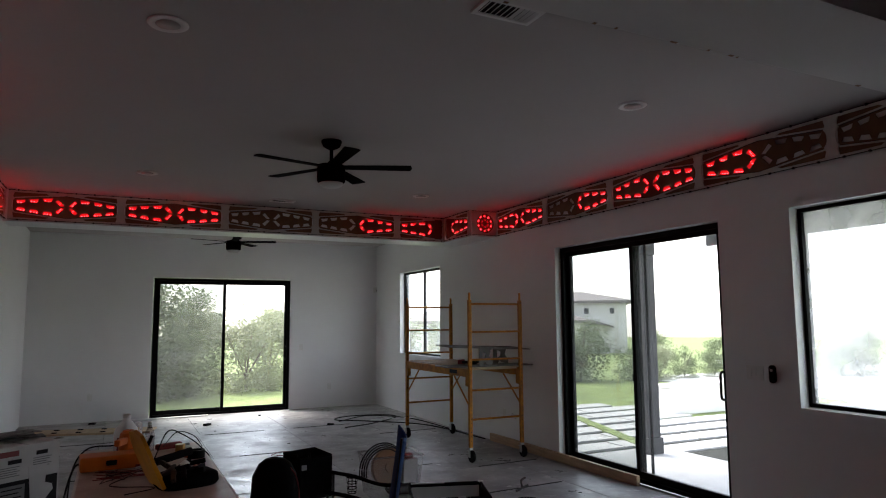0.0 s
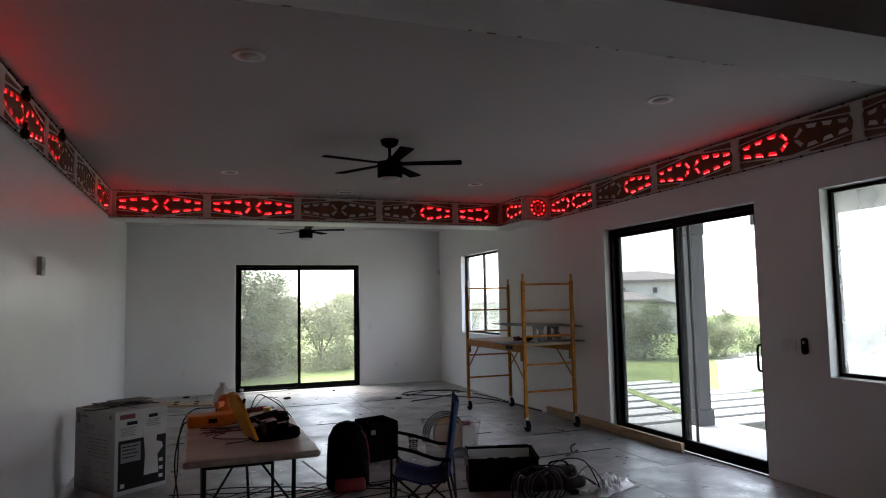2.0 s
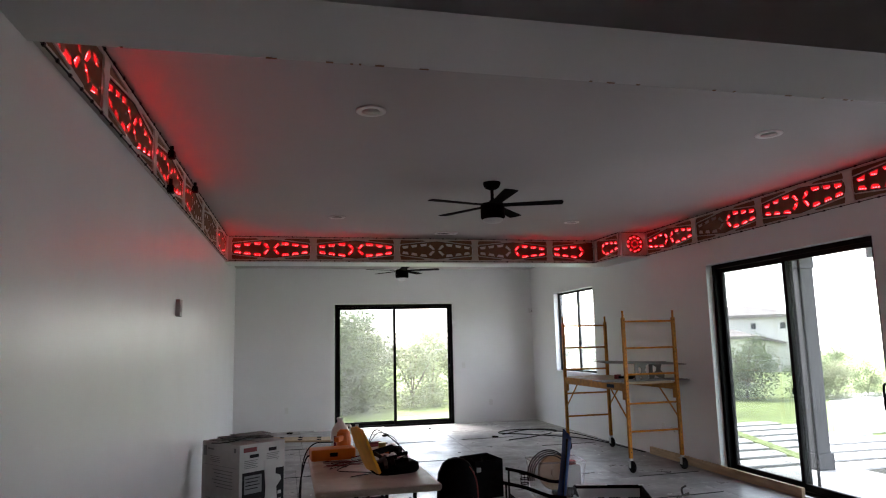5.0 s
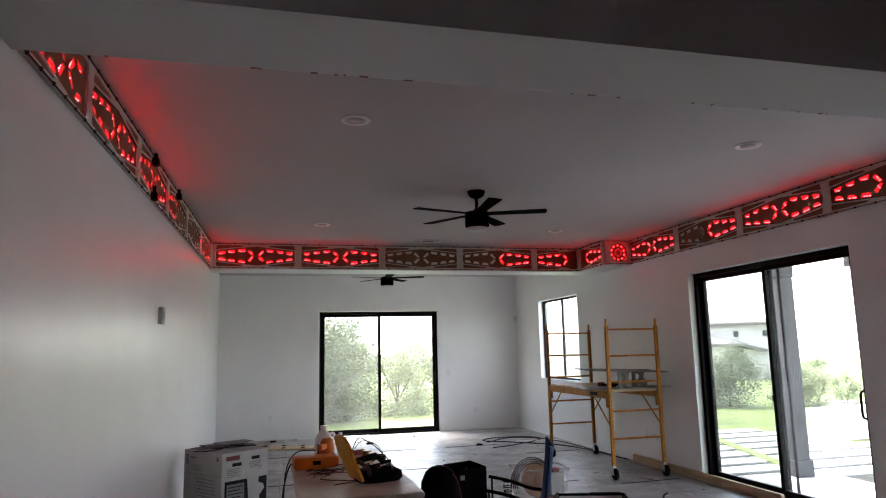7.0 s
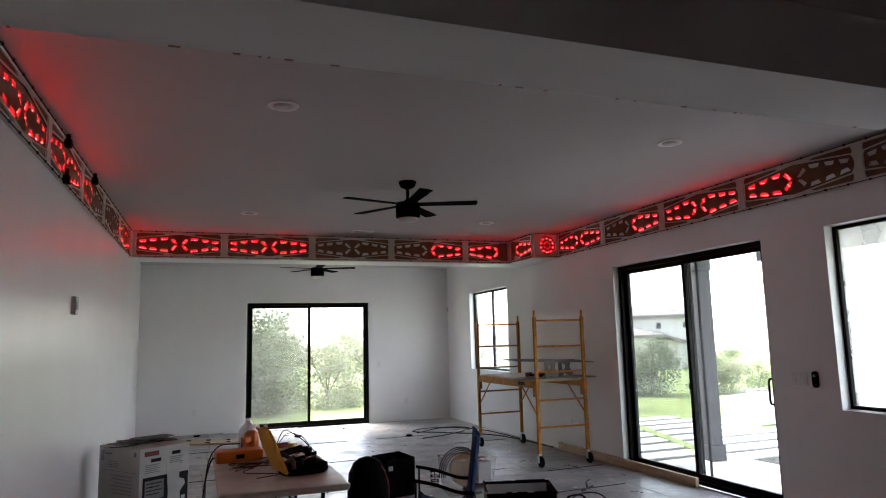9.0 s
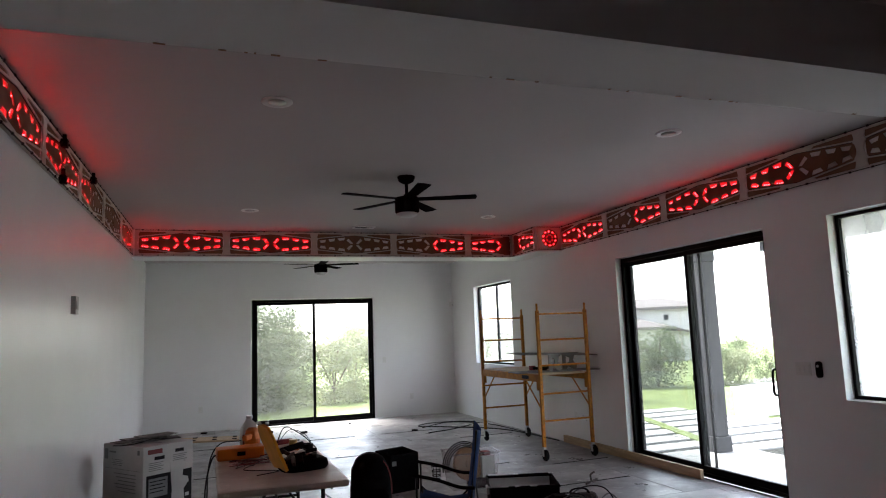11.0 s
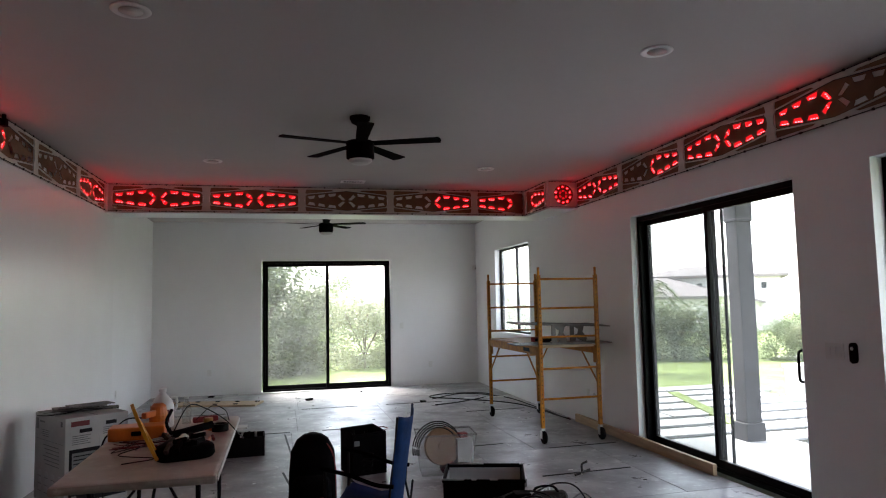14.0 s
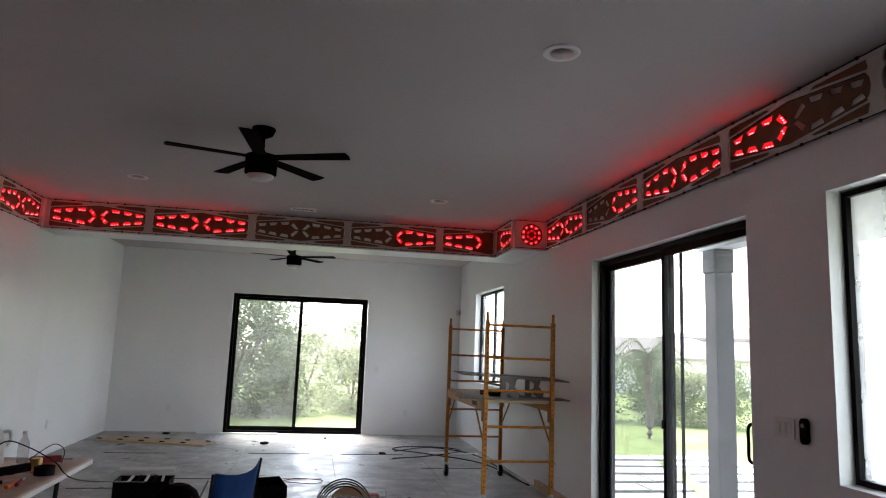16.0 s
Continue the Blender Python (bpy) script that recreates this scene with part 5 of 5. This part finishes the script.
def plastic_tote():
    t = thing("plastic_tote", pose(2.20, 6.66, 0, 0, 0, -6) @ Matrix.Diagonal((1.05, 1, 1.02, 1)), "clear plastic tote filled with cables and cardboard", "storage box")
    bm = bmesh.new()
    lo, hi = [(-0.22, -0.15), (0.22, -0.15), (0.22, 0.15), (-0.22, 0.15)], [(-0.26, -0.19), (0.26, -0.19), (0.26, 0.19), (-0.26, 0.19)]
    a = [bm.verts.new((x, y, 0.0)) for x, y in lo]
    b = [bm.verts.new((x, y, 0.36)) for x, y in hi]
    bm.faces.new(a[::-1])
    for k in range(4):
        bm.faces.new((a[k], a[(k + 1) % 4], b[(k + 1) % 4], b[k]))
    part("shell", bm, M_CLEAR, t, "cloudy clear plastic shell")
    part("rim", tube([(x, y, 0.36) for x, y in hi], 0.010, 6, True), M_CLEAR, t)
    c = thing("cardboard_disc", pose(2.13, 6.66, 0.05, 8, 12, 0), "brown cardboard spool standing in the tote", "spool")
    part("disc", lathe([(0.17, -0.03), (0.175, -0.02), (0.175, 0.02), (0.17, 0.03)], 28, m=Matrix.Translation((0, 0, 0.2)) @ Matrix.Rotation(radians(75), 4, "X")), M_CARDB, c)
    part("core", lathe([(0.05, -0.05), (0.05, 0.05)], 16, m=Matrix.Translation((0, 0, 0.2)) @ Matrix.Rotation(radians(75), 4, "X")), M_CARDB, c)
    for k in range(4):
        r = 0.19 + 0.015 * k
        pts = [(2.13 + r * math.cos(radians(a)), 6.62 + 0.02 * k, 0.21 + (r + 0.02) * math.sin(radians(a))) for a in range(-10, 200, 20)]
        cable("cable", pts, 0.007, M_DARK, "black cable coiled in the tote", 3)
    b = thing("carton_small", pose(2.36, 6.64, 0.01, 0, 0, 8), "small red and white packet in the tote", "packet")
    part("body", boxes(((-0.07, -0.06, 0), (0.09, 0.06, 0.30)), bevel=0.006), M_CARD, b)
    part("red_flap", boxes(((-0.03, -0.04, 0.30), (0.05, 0.04, 0.345)), bevel=0.01), M_REDCLOTH, b)
    d = thing("dark_bundle", pose(2.3, 6.62, 0.004), "dark bundle of wires at the bottom of the tote", "bundle")
    part("bundle", soft_form([(0, 0.14, 0.09, 0), (0.03, 0.16, 0.11, 0), (0.07, 0.15, 0.10, 0), (0.09, 0.08, 0.06, 0)]), M_BAGBLACK, d, smooth=True)


plastic_tote()


def tool_crate():
    t = thing("tool_crate", pose(2.21, 5.43, 0, 0, 0, -18), "open black tool bin with a scuffed rim and pale inside", "crate")
    W, D, H = 0.30, 0.20, 0.27
    part("shell", boxes(((-W, -D, 0), (W, D, 0.02)), ((-W, -D, 0.02), (W, -D + 0.012, H)), ((-W, D - 0.012, 0.02), (W, D, H + 0.02)), ((-W, -D + 0.012, 0.02), (-W + 0.012, D - 0.012, H)), ((W - 0.012, -D + 0.012, 0.02), (W, D - 0.012, H)), bevel=0.003), M_RUBBER, t)
    part("liner", boxes(((-W + 0.02, D - 0.02, 0.02), (W - 0.02, D - 0.014, H + 0.005)), ((-W + 0.014, -D + 0.02, 0.02), (-W + 0.02, D - 0.02, H - 0.015))), M_PLATE, t, "dusty pale inside")
    part("rim", tube([(-W, -D, H), (W, -D, H), (W, D, H + 0.02), (-W, D, H + 0.02)], 0.014, 8, True), M_RUBBER, t)
    chips = bmesh.new()
    rng = random.Random(8)
    for k in range(14):
        x = rng.uniform(-W, W)
        y, z = (D, H + 0.032) if k % 2 else (-D, H + 0.012)
        add_box(chips, (x - 0.07 * rng.random() - 0.01, y - 0.011, z - 0.004), (x + 0.02, y + 0.009, z + 0.004), 0.001)
    part("worn_patches", chips, M_PLATE, t, "pale worn patches on the rim")["kind"] = "stuff"
    for x in (-W - 0.012, W + 0.012):
        part("handle", boxes(((x - 0.012, -0.06, H - 0.08), (x + 0.012, 0.06, H - 0.02)), bevel=0.005), M_STEEL, t)
    for k in range(5):
        part("tool", tube([(rng.uniform(-0.24, 0.24), rng.uniform(-0.1, 0.08), 0.04), (rng.uniform(-0.26, 0.26), rng.uniform(-0.1, 0.06), 0.15)], 0.016, 8), M_RUBBER if k % 3 else M_MACHINE, t)


tool_crate()


def compressor():
    t = thing("air_compressor", pose(2.46, 5.02, 0, 0, 0, -6) @ Matrix.Diagonal((0.95, 0.95, 0.62, 1)), "grimy dark grey compressor with a coiled hose on the floor", "compressor")
    X = Matrix.Rotation(radians(90), 4, "Y")
    part("tank", lathe([(0.02, -0.32), (0.09, -0.31), (0.105, -0.27), (0.105, 0.27), (0.09, 0.31), (0.02, 0.32)], 24, m=Matrix.Translation((0, 0, 0.15)) @ X), M_MACHINE, t, smooth=True)
    part("motor", lathe([(0.06, -0.12), (0.075, -0.1), (0.075, 0.1), (0.06, 0.12)], 20, m=Matrix.Translation((0.12, 0, 0.29)) @ X), M_MACHINE, t)
    part("pump_head", boxes(((-0.16, -0.06, 0.25), (-0.04, 0.06, 0.37)), bevel=0.01), M_RUBBER, t)
    part("handle", tube(curve_points([(0.02, -0.02, 0.26), (0.0, -0.02, 0.41), (0.14, -0.02, 0.42), (0.2, -0.02, 0.27)], 5), 0.012), M_RUBBER, t)
    for x in (-0.2, 0.2):
        part("foot", boxes(((x - 0.03, -0.11, 0), (x + 0.03, 0.11, 0.06)), bevel=0.006), M_RUBBER, t)
    part("gauge", lathe([(0.03, 0), (0.03, 0.02), (0.02, 0.024)], 16, m=Matrix.Translation((0.28, -0.05, 0.26)) @ Matrix.Rotation(radians(90), 4, "X")), M_PLATE, t)
    for k in range(7):
        rng = random.Random(60 + k)
        r = 0.09 + 0.010 * k
        tilt = rng.uniform(-0.25, 0.25)
        pts = [(2.24 + 0.02 * k + r * math.cos(radians(a)), 4.90 - 0.012 * k + tilt * 0.1 * math.sin(radians(a)), 0.012 + max(0.0, 0.10 + r * math.sin(radians(a)))) for a in range(-70, 251, 20)]
        cable("hose", pts, 0.006, M_GREYINK if k % 2 else M_DARK, "grey air hose coiled over the compressor", 3)
    for k in range(4):
        rng = random.Random(80 + k)
        pts = [(2.15 + 0.16 * j + rng.uniform(-0.05, 0.05), 4.98 + rng.uniform(-0.16, 0.14), 0.10 + rng.uniform(0.0, 0.16)) for j in range(5)]
        cable("hose", [(pts[0][0] - 0.1, 4.82, 0.01)] + pts + [(pts[-1][0] + 0.12, 4.85, 0.01)], 0.006, (M_DARK, M_GREYINK)[k % 2], "cable thrown over the compressor")


compressor()


def plastic_film(m, sx, sy, h, seed, label):
    rng = random.Random(seed)
    bm = bmesh.new()
    n = 22
    g = []
    for j in range(n + 1):
        g.append([])
        for i in range(n + 1):
            u, v = i / n * 2 - 1, j / n * 2 - 1
            r = math.hypot(u, v)
            z = h * max(0.0, 1 - r ** 1.6) * (0.6 + 0.9 * abs(noise.noise((u * 3.1 + seed, v * 3.1, seed)))) + 0.05 * h * rng.random() + 0.004
            g[-1].append(bm.verts.new((u * sx * (1 + 0.25 * noise.noise((u * 2, v * 2, seed + 7))), v * sy * (1 + 0.25 * noise.noise((v * 2, u * 2, seed + 3))), z)))
    for j in range(n):
        for i in range(n):
            bm.faces.new((g[j][i], g[j][i + 1], g[j + 1][i + 1], g[j + 1][i]))
    ob = finish(bm, "plastic_bag", M_BAGW)
    ob.matrix_basis = m
    tagged(ob, label, "plastic bag", "crumpled plastic bags")


plastic_film(pose(3.0, 4.93, 0, 0, 0, 20), 0.26, 0.12, 0.13, 2, "crumpled white plastic film on the floor")
plastic_film(pose(2.66, 5.30, 0.0, 0, 0, 60), 0.20, 0.13, 0.17, 5, "crumpled white plastic film by the crate")


def clamp():
    t = thing("clamp", pose(3.36, 6.15, 0, 0, 0, 25), "small rusty clamp lying on the floor", "clamp")
    part("bar", tube([(-0.1, 0, 0.015), (0.1, 0, 0.03)], 0.011, 8), M_MACHINE, t)
    part("jaw", tube(curve_points([(0.0, 0, 0.02), (0.03, 0.03, 0.08), (0.09, 0.02, 0.1)], 4), 0.01, 8), M_MACHINE, t)
    part("screw", tube([(-0.06, -0.05, 0.014), (0.04, 0.06, 0.014)], 0.007, 8), M_STEEL, t)


clamp()


def parts_tray():
    t = thing("parts_tray", pose(0.27, 8.05, 0, 0, 0, 2), "black open tray of tools on the floor behind the table", "tray")
    part("body", boxes(((-0.25, -0.15, 0), (0.25, 0.15, 0.015)), ((-0.25, -0.15, 0.015), (0.25, -0.135, 0.20)), ((-0.25, 0.135, 0.015), (0.25, 0.15, 0.20)), ((-0.25, -0.135, 0.015), (-0.235, 0.135, 0.20)), ((0.235, -0.135, 0.015), (0.25, 0.135, 0.20)), bevel=0.004), M_RUBBER, t)
    part("rim", tube([(-0.25, -0.15, 0.2), (0.25, -0.15, 0.2), (0.25, 0.15, 0.2), (-0.25, 0.15, 0.2)], 0.008, 6, True), M_RUBBER, t)
    for k in range(5):
        part("tool", tube([(-0.2 + 0.09 * k, -0.1, 0.1), (-0.12 + 0.07 * k, 0.1, 0.215)], 0.013, 8), M_RUBBER if k % 2 else M_STEEL, t)


parts_tray()


def base_plank():
    t = thing("pine_plank", pose(0, 0, 0), "pale pine plank on edge against the wall below the patio door", "plank")
    part("plank", boxes(((4.43, 5.75, 0.0), (4.47, 8.62, 0.10)), bevel=0.004), M_PINE, t)


base_plank()


def perforated_panel():
    t = thing("perforated_board", pose(-0.46, 11.98, 0, 0, 0, -16), "long pale board with black clips lying on the floor", "board")
    part("board", boxes(((-0.85, -0.22, 0.0), (0.85, 0.22, 0.03)), bevel=0.004), M_PINE, t)
    for k in range(5):
        for v in (-0.15, 0.12):
            part("clip", boxes(((-0.7 + 0.33 * k + v, v - 0.02, 0.03), (-0.63 + 0.33 * k + v, v + 0.02, 0.042)), bevel=0.003), M_RUBBER, t)


perforated_panel()


def trim_strip(m, L, w, mat, label, thick=0.022):
    t = thing("trim_strip", m, label, "trim strip", "loose strips")
    part("strip", boxes(((0, 0, 0), (L, w, thick)), bevel=min(0.003, thick / 4)), mat, t)


trim_strip(pose(-0.05, 12.98, 0, 0, 0, 1), 1.35, 0.07, M_WHITEPVC, "white strip lying on the floor below the door")
trim_strip(pose(3.60, 11.05, 0, 0, 0, -6), 0.75, 0.06, M_WHITEPVC, "white strip lying on the floor by the wall")
trim_strip(pose(-0.35, 9.55, 0, 0, 0, 2), 0.62, 0.2, M_WHITEB, "pale offcut board lying on the floor")
cable("conduit", [(3.0, 10.55, 0.015), (3.5, 10.75, 0.015), (4.1, 11.2, 0.02), (4.0, 11.6, 0.015), (3.4, 11.7, 0.015), (3.1, 11.4, 0.015), (3.5, 11.0, 0.02), (4.2, 10.2, 0.015), (4.40, 8.7, 0.015)], 0.009, M_DARK, "black flexible conduit lying along the wall")
cable("conduit", [(3.1, 11.2, 0.015), (3.7, 11.5, 0.03), (4.25, 11.0, 0.015), (4.36, 9.8, 0.015), (4.38, 8.9, 0.015)], 0.008, M_DARK, "black flexible conduit lying along the wall")
cable("wire_stub", [(4.475, 8.02, 0.36), (4.40, 7.98, 0.44), (4.36, 7.94, 0.41), (4.31, 7.9, 0.42)], 0.004, M_GREYP, "grey wire end sticking out of the wall")
cable("wire_loop", [(1.6, 8.9, 0.012), (1.9, 8.8, 0.012), (2.0, 9.0, 0.012), (1.7, 9.1, 0.012), (1.55, 8.95, 0.012)], 0.005, M_REDINK, "thin red wire loop on the floor")


# ---- wall plates ----
def wall_plate(name, m, w, h, label, category, rockers=1, mat=None, deep=0.007):
    """A plate on a wall; local x along the wall, y out of it."""
    t = thing(name, m, label, category, "wall plates")
    part("plate", boxes(((-w / 2, 0, -h / 2), (w / 2, deep, h / 2)), bevel=0.002), mat or M_PLATE, t)
    for k in range(rockers):
        u = (k - (rockers - 1) / 2) * 0.046
        part("rocker" if category == "switch" else "socket", boxes(((u - 0.016, deep, -0.033), (u + 0.016, deep + 0.004, 0.033)), bevel=0.002), mat or M_PLATE, t)


FACE_MY = ALONG_X
wall_plate("outlet", Matrix.Translation((-0.56, YF, 0.40)) @ FACE_MY, 0.072, 0.115, "white wall socket on the far wall", "socket")
wall_plate("outlet", Matrix.Translation((3.52, YF, 0.39)) @ FACE_MY, 0.072, 0.115, "white wall socket on the far wall", "socket")
wall_plate("light_switch", Matrix.Translation((2.96, YF, 1.15)) @ FACE_MY, 0.072, 0.115, "white light switch beside the garden door", "switch")
wall_plate("light_switch", Matrix.Translation((XR, 4.36, 1.19)) @ OUT_MX, 0.16, 0.115, "white triple light switch beside the patio door", "switch", 3)
wall_plate("outlet", Matrix.Translation((XR, 3.06, 0.43)) @ OUT_MX, 0.072, 0.115, "white wall socket under the window", "socket")
wall_plate("outlet", Matrix.Translation((XR, 2.95, 0.43)) @ OUT_MX, 0.072, 0.115, "white wall socket under the window", "socket")
wall_plate("outlet", Matrix.Translation((XR, 8.30, 0.40)) @ OUT_MX, 0.072, 0.115, "white wall socket behind the scaffold", "socket")
wall_plate("outlet", Matrix.Translation((XLF, 10.6, 0.40)) @ OUT_PX, 0.072, 0.115, "white wall socket on the bright wall", "socket")
wall_plate("light_switch", Matrix.Translation((left_face(5.77), 5.77, 1.95)) @ TURN_LEFT, 0.115, 0.14, "grey two-part control plate high on the wall", "switch", 2, M_GREYP, 0.035)


def fan_remote():
    t = thing("fan_remote", Matrix.Translation((XR, 4.19, 1.19)) @ OUT_MX, "black oval fan remote in its wall holder", "remote control")
    bm = bmesh.new()
    n = 20
    for y in (0.0, 0.025):
        bm.faces.new([bm.verts.new((0.027 * math.cos(6.2832 * k / n), y, 0.04 * math.copysign(1, math.sin(6.2832 * k / n + 1e-4)) + 0.03 * math.sin(6.2832 * k / n))) for k in range(n)])
    bm.verts.ensure_lookup_table()
    for k in range(n):
        bm.faces.new((bm.verts[k], bm.verts[(k + 1) % n], bm.verts[n + (k + 1) % n], bm.verts[n + k]))
    part("body", bm, M_RUBBER, t)
    part("button", lathe([(0.012, 0.025), (0.012, 0.029)], 14, m=Matrix.Translation((0, 0, 0.03)) @ Matrix.Rotation(radians(-90), 4, "X")), M_GREYP, t)


fan_remote()



def beam_nicks():
    """Rough spots along the taped edges of the boxed beam."""
    rng = random.Random(21)
    bm = bmesh.new()
    for k in range(26):
        x = rng.uniform(XL + 0.1, XR - 0.1)
        w, d = rng.uniform(0.004, 0.02), rng.uniform(0.003, 0.006)
        add_box(bm, (x - w, 2.489 - d * 2, BEAM - 0.002), (x + w, 2.4925, BEAM + d), 0.001)
    tagged(finish(bm, "paint_nicks", M_CARDB), "small brown nicks along the beam's taped edge", "paint nicks", kind="stuff")


beam_nicks()


def motion_sensor():
    t = thing("motion_sensor", pose(4.44, 13.16, 2.25, 0, 0, 45), "small white motion sensor in the corner of the walls", "sensor")
    part("body", boxes(((-0.035, -0.025, -0.05), (0.035, 0.03, 0.05)), bevel=0.01), M_PLATE, t)
    part("lens", boxes(((-0.022, -0.03, -0.03), (0.022, -0.024, 0.01)), bevel=0.002), M_GREYP, t)


motion_sensor()



def panel_clamp(y, z, label):
    t = thing("clamp", Matrix.Translation((left_face(y), y, z)) @ TURN_LEFT, label, "clamp", "clamps on the left panels")
    part("jaw", boxes(((-0.03, 0.031, -0.025), (0.03, 0.075, 0.035)), bevel=0.006), M_RUBBER, t)
    part("grip", boxes(((-0.014, 0.04, 0.03), (0.014, 0.065, 0.085)), ((-0.05, 0.031, -0.012), (0.05, 0.045, 0.012)), bevel=0.004), M_RUBBER, t)


for y, z in ((5.05, PZ + PH - 0.06), (5.05, PZ + 0.01), (6.2, PZ + PH - 0.06)):
    panel_clamp(y, z, "black clamp holding the carved panel to the wall")


def floor_debris():
    """Screws, chips and scraps lying about."""
    rng = random.Random(33)
    bm = bmesh.new()
    for k in range(24):
        x, y = rng.uniform(-1.2, 4.3), rng.uniform(4.2, 12.9)
        a, b, h = rng.uniform(0.004, 0.022), rng.uniform(0.003, 0.010), rng.uniform(0.002, 0.008)
        add_box(bm, (-a, -b, 0), (a, b, h), m=pose(x, y, 0, 0, 0, rng.uniform(0, 180)))
    tagged(finish(bm, "floor_debris", M_DARKBOARD), "small dark screws and chips scattered on the floor", "debris", kind="stuff")
    bm = bmesh.new()
    for k in range(36):
        x, y = rng.uniform(-1.2, 4.3), rng.uniform(4.2, 12.9)
        a, b = rng.uniform(0.006, 0.035), rng.uniform(0.004, 0.014)
        add_box(bm, (-a, -b, 0), (a, b, 0.003), m=pose(x, y, 0, 0, 0, rng.uniform(0, 180)))
    tagged(finish(bm, "paper_scraps", M_PLATE), "small pale paper and plaster scraps on the floor", "debris", kind="stuff")


floor_debris()
for x, y, r0 in ((1.15, 11.9, 0.035), (2.9, 11.0, 0.03), (2.1, 12.6, 0.02), (-0.5, 12.9, 0.03)):
    t = thing("scrap_block", pose(x, y, 0, 0, 0, 40 * x), "small dark offcut lying on the floor", "offcut", "floor offcuts")
    part("block", boxes(((-r0 * 1.6, -r0, 0), (r0 * 1.6, r0, r0 * 0.9)), bevel=0.003), M_RUBBER, t)
for x, y, a, L in ((-0.1, 9.12, 0, 0.9), (1.2, 9.125, 0, 0.8), (1.0, 10.945, 0, 0.85), (2.3, 10.95, 0, 0.9), (3.3, 9.85, 1, 0.9), (2.4, 7.6, 2, 0.7), (3.0, 6.2, 3, 0.9), (3.5, 7.25, 2, 0.8), (0.82, 6.3, 97, 0.8), (0.84, 7.3, 93, 1.7), (0.9, 5.42, 1, 1.1), (-0.6, 8.6, 1, 0.7), (-0.9, 10.9, 0, 0.8)):
    trim_strip(pose(x, y, 0, 0, 0, a), L, 0.02, M_DARK, "thin dark strip lying along a floor joint", 0.005)


# ---- floor sheets and garden pavers ----
def floor_sheets():
    base = bpy.data.objects["subfloor"]
    rows = [13.2, 10.95, 9.12, 7.25, 5.4, 3.55, 1.7, -0.15, -2.0, -3.85, -5.7, -7.55, -9.0]
    starts = [0.95, 0.90, 0.82, 1.42, 0.80, 1.3, 0.8, 1.3, 0.8, 1.3, 0.8, 1.3]
    shapes = {}
    for j, (y1, y0) in enumerate(zip(rows, rows[1:])):
        x = starts[j] - 1.26 * 4
        while x < XR:
            a, b = max(x, XL - 0.32), min(x + 1.26, XR)
            x += 1.26
            if b - a < 0.05:
                continue
            w, d = round(b - a - 0.004, 3), round(y1 - y0 - 0.004, 3)
            if (w, d) not in shapes:
                ob = finish(boxes(((0, 0, -0.007), (w, d, 0)), bevel=0.0015), "floor_sheet", M_SHEET, base)
                shapes[(w, d)] = ob.data
            else:
                ob = new("floor_sheet", shapes[(w, d)])
                ob.parent = base
            ob.location = (a + 0.002, y0 + 0.002, 0)


floor_sheets()


def garden_pavers():
    """Long pale slabs with grass joints, running along x."""
    base = tagged(finish(boxes(((6.36, 0.7, -0.3), (8.35, 12.1, -0.145)), ((8.35, 0.7, -0.3), (12.8, 9.4, -0.145)), ((4.7, 7.34, -0.3), (6.36, 12.1, -0.145))), "paver_bed", M_GRAVEL), "dark gravel bed between the pavers", "paving", kind="structure")
    mesh = None
    for i in range(19):
        y = 0.72 + i * 0.60
        for j in range(6):
            x = 4.78 + j * 1.42 + (0.35 if i % 2 else 0)
            if (y < 7.3 and x < 6.4) or (y > 9.2 and x > 8.4):
                continue
            if mesh is None:
                ob = finish(boxes(((0, 0, -0.15), (1.38, 0.42, 0)), bevel=0.008), "paver", M_CONC, base)
                mesh = ob.data
            else:
                ob = new("paver", mesh)
                ob.parent = base
            ob.location = (x, y, -0.12)
    strip = boxes(((-2.3, -0.1, -0.05), (2.3, 0.1, 0.0)), bevel=0.004)
    ob = finish(strip, "grass_strip", M_GRASS, base)
    ob.matrix_basis = pose(6.85, 9.05, -0.108, 0, 0, 72.5)


garden_pavers()
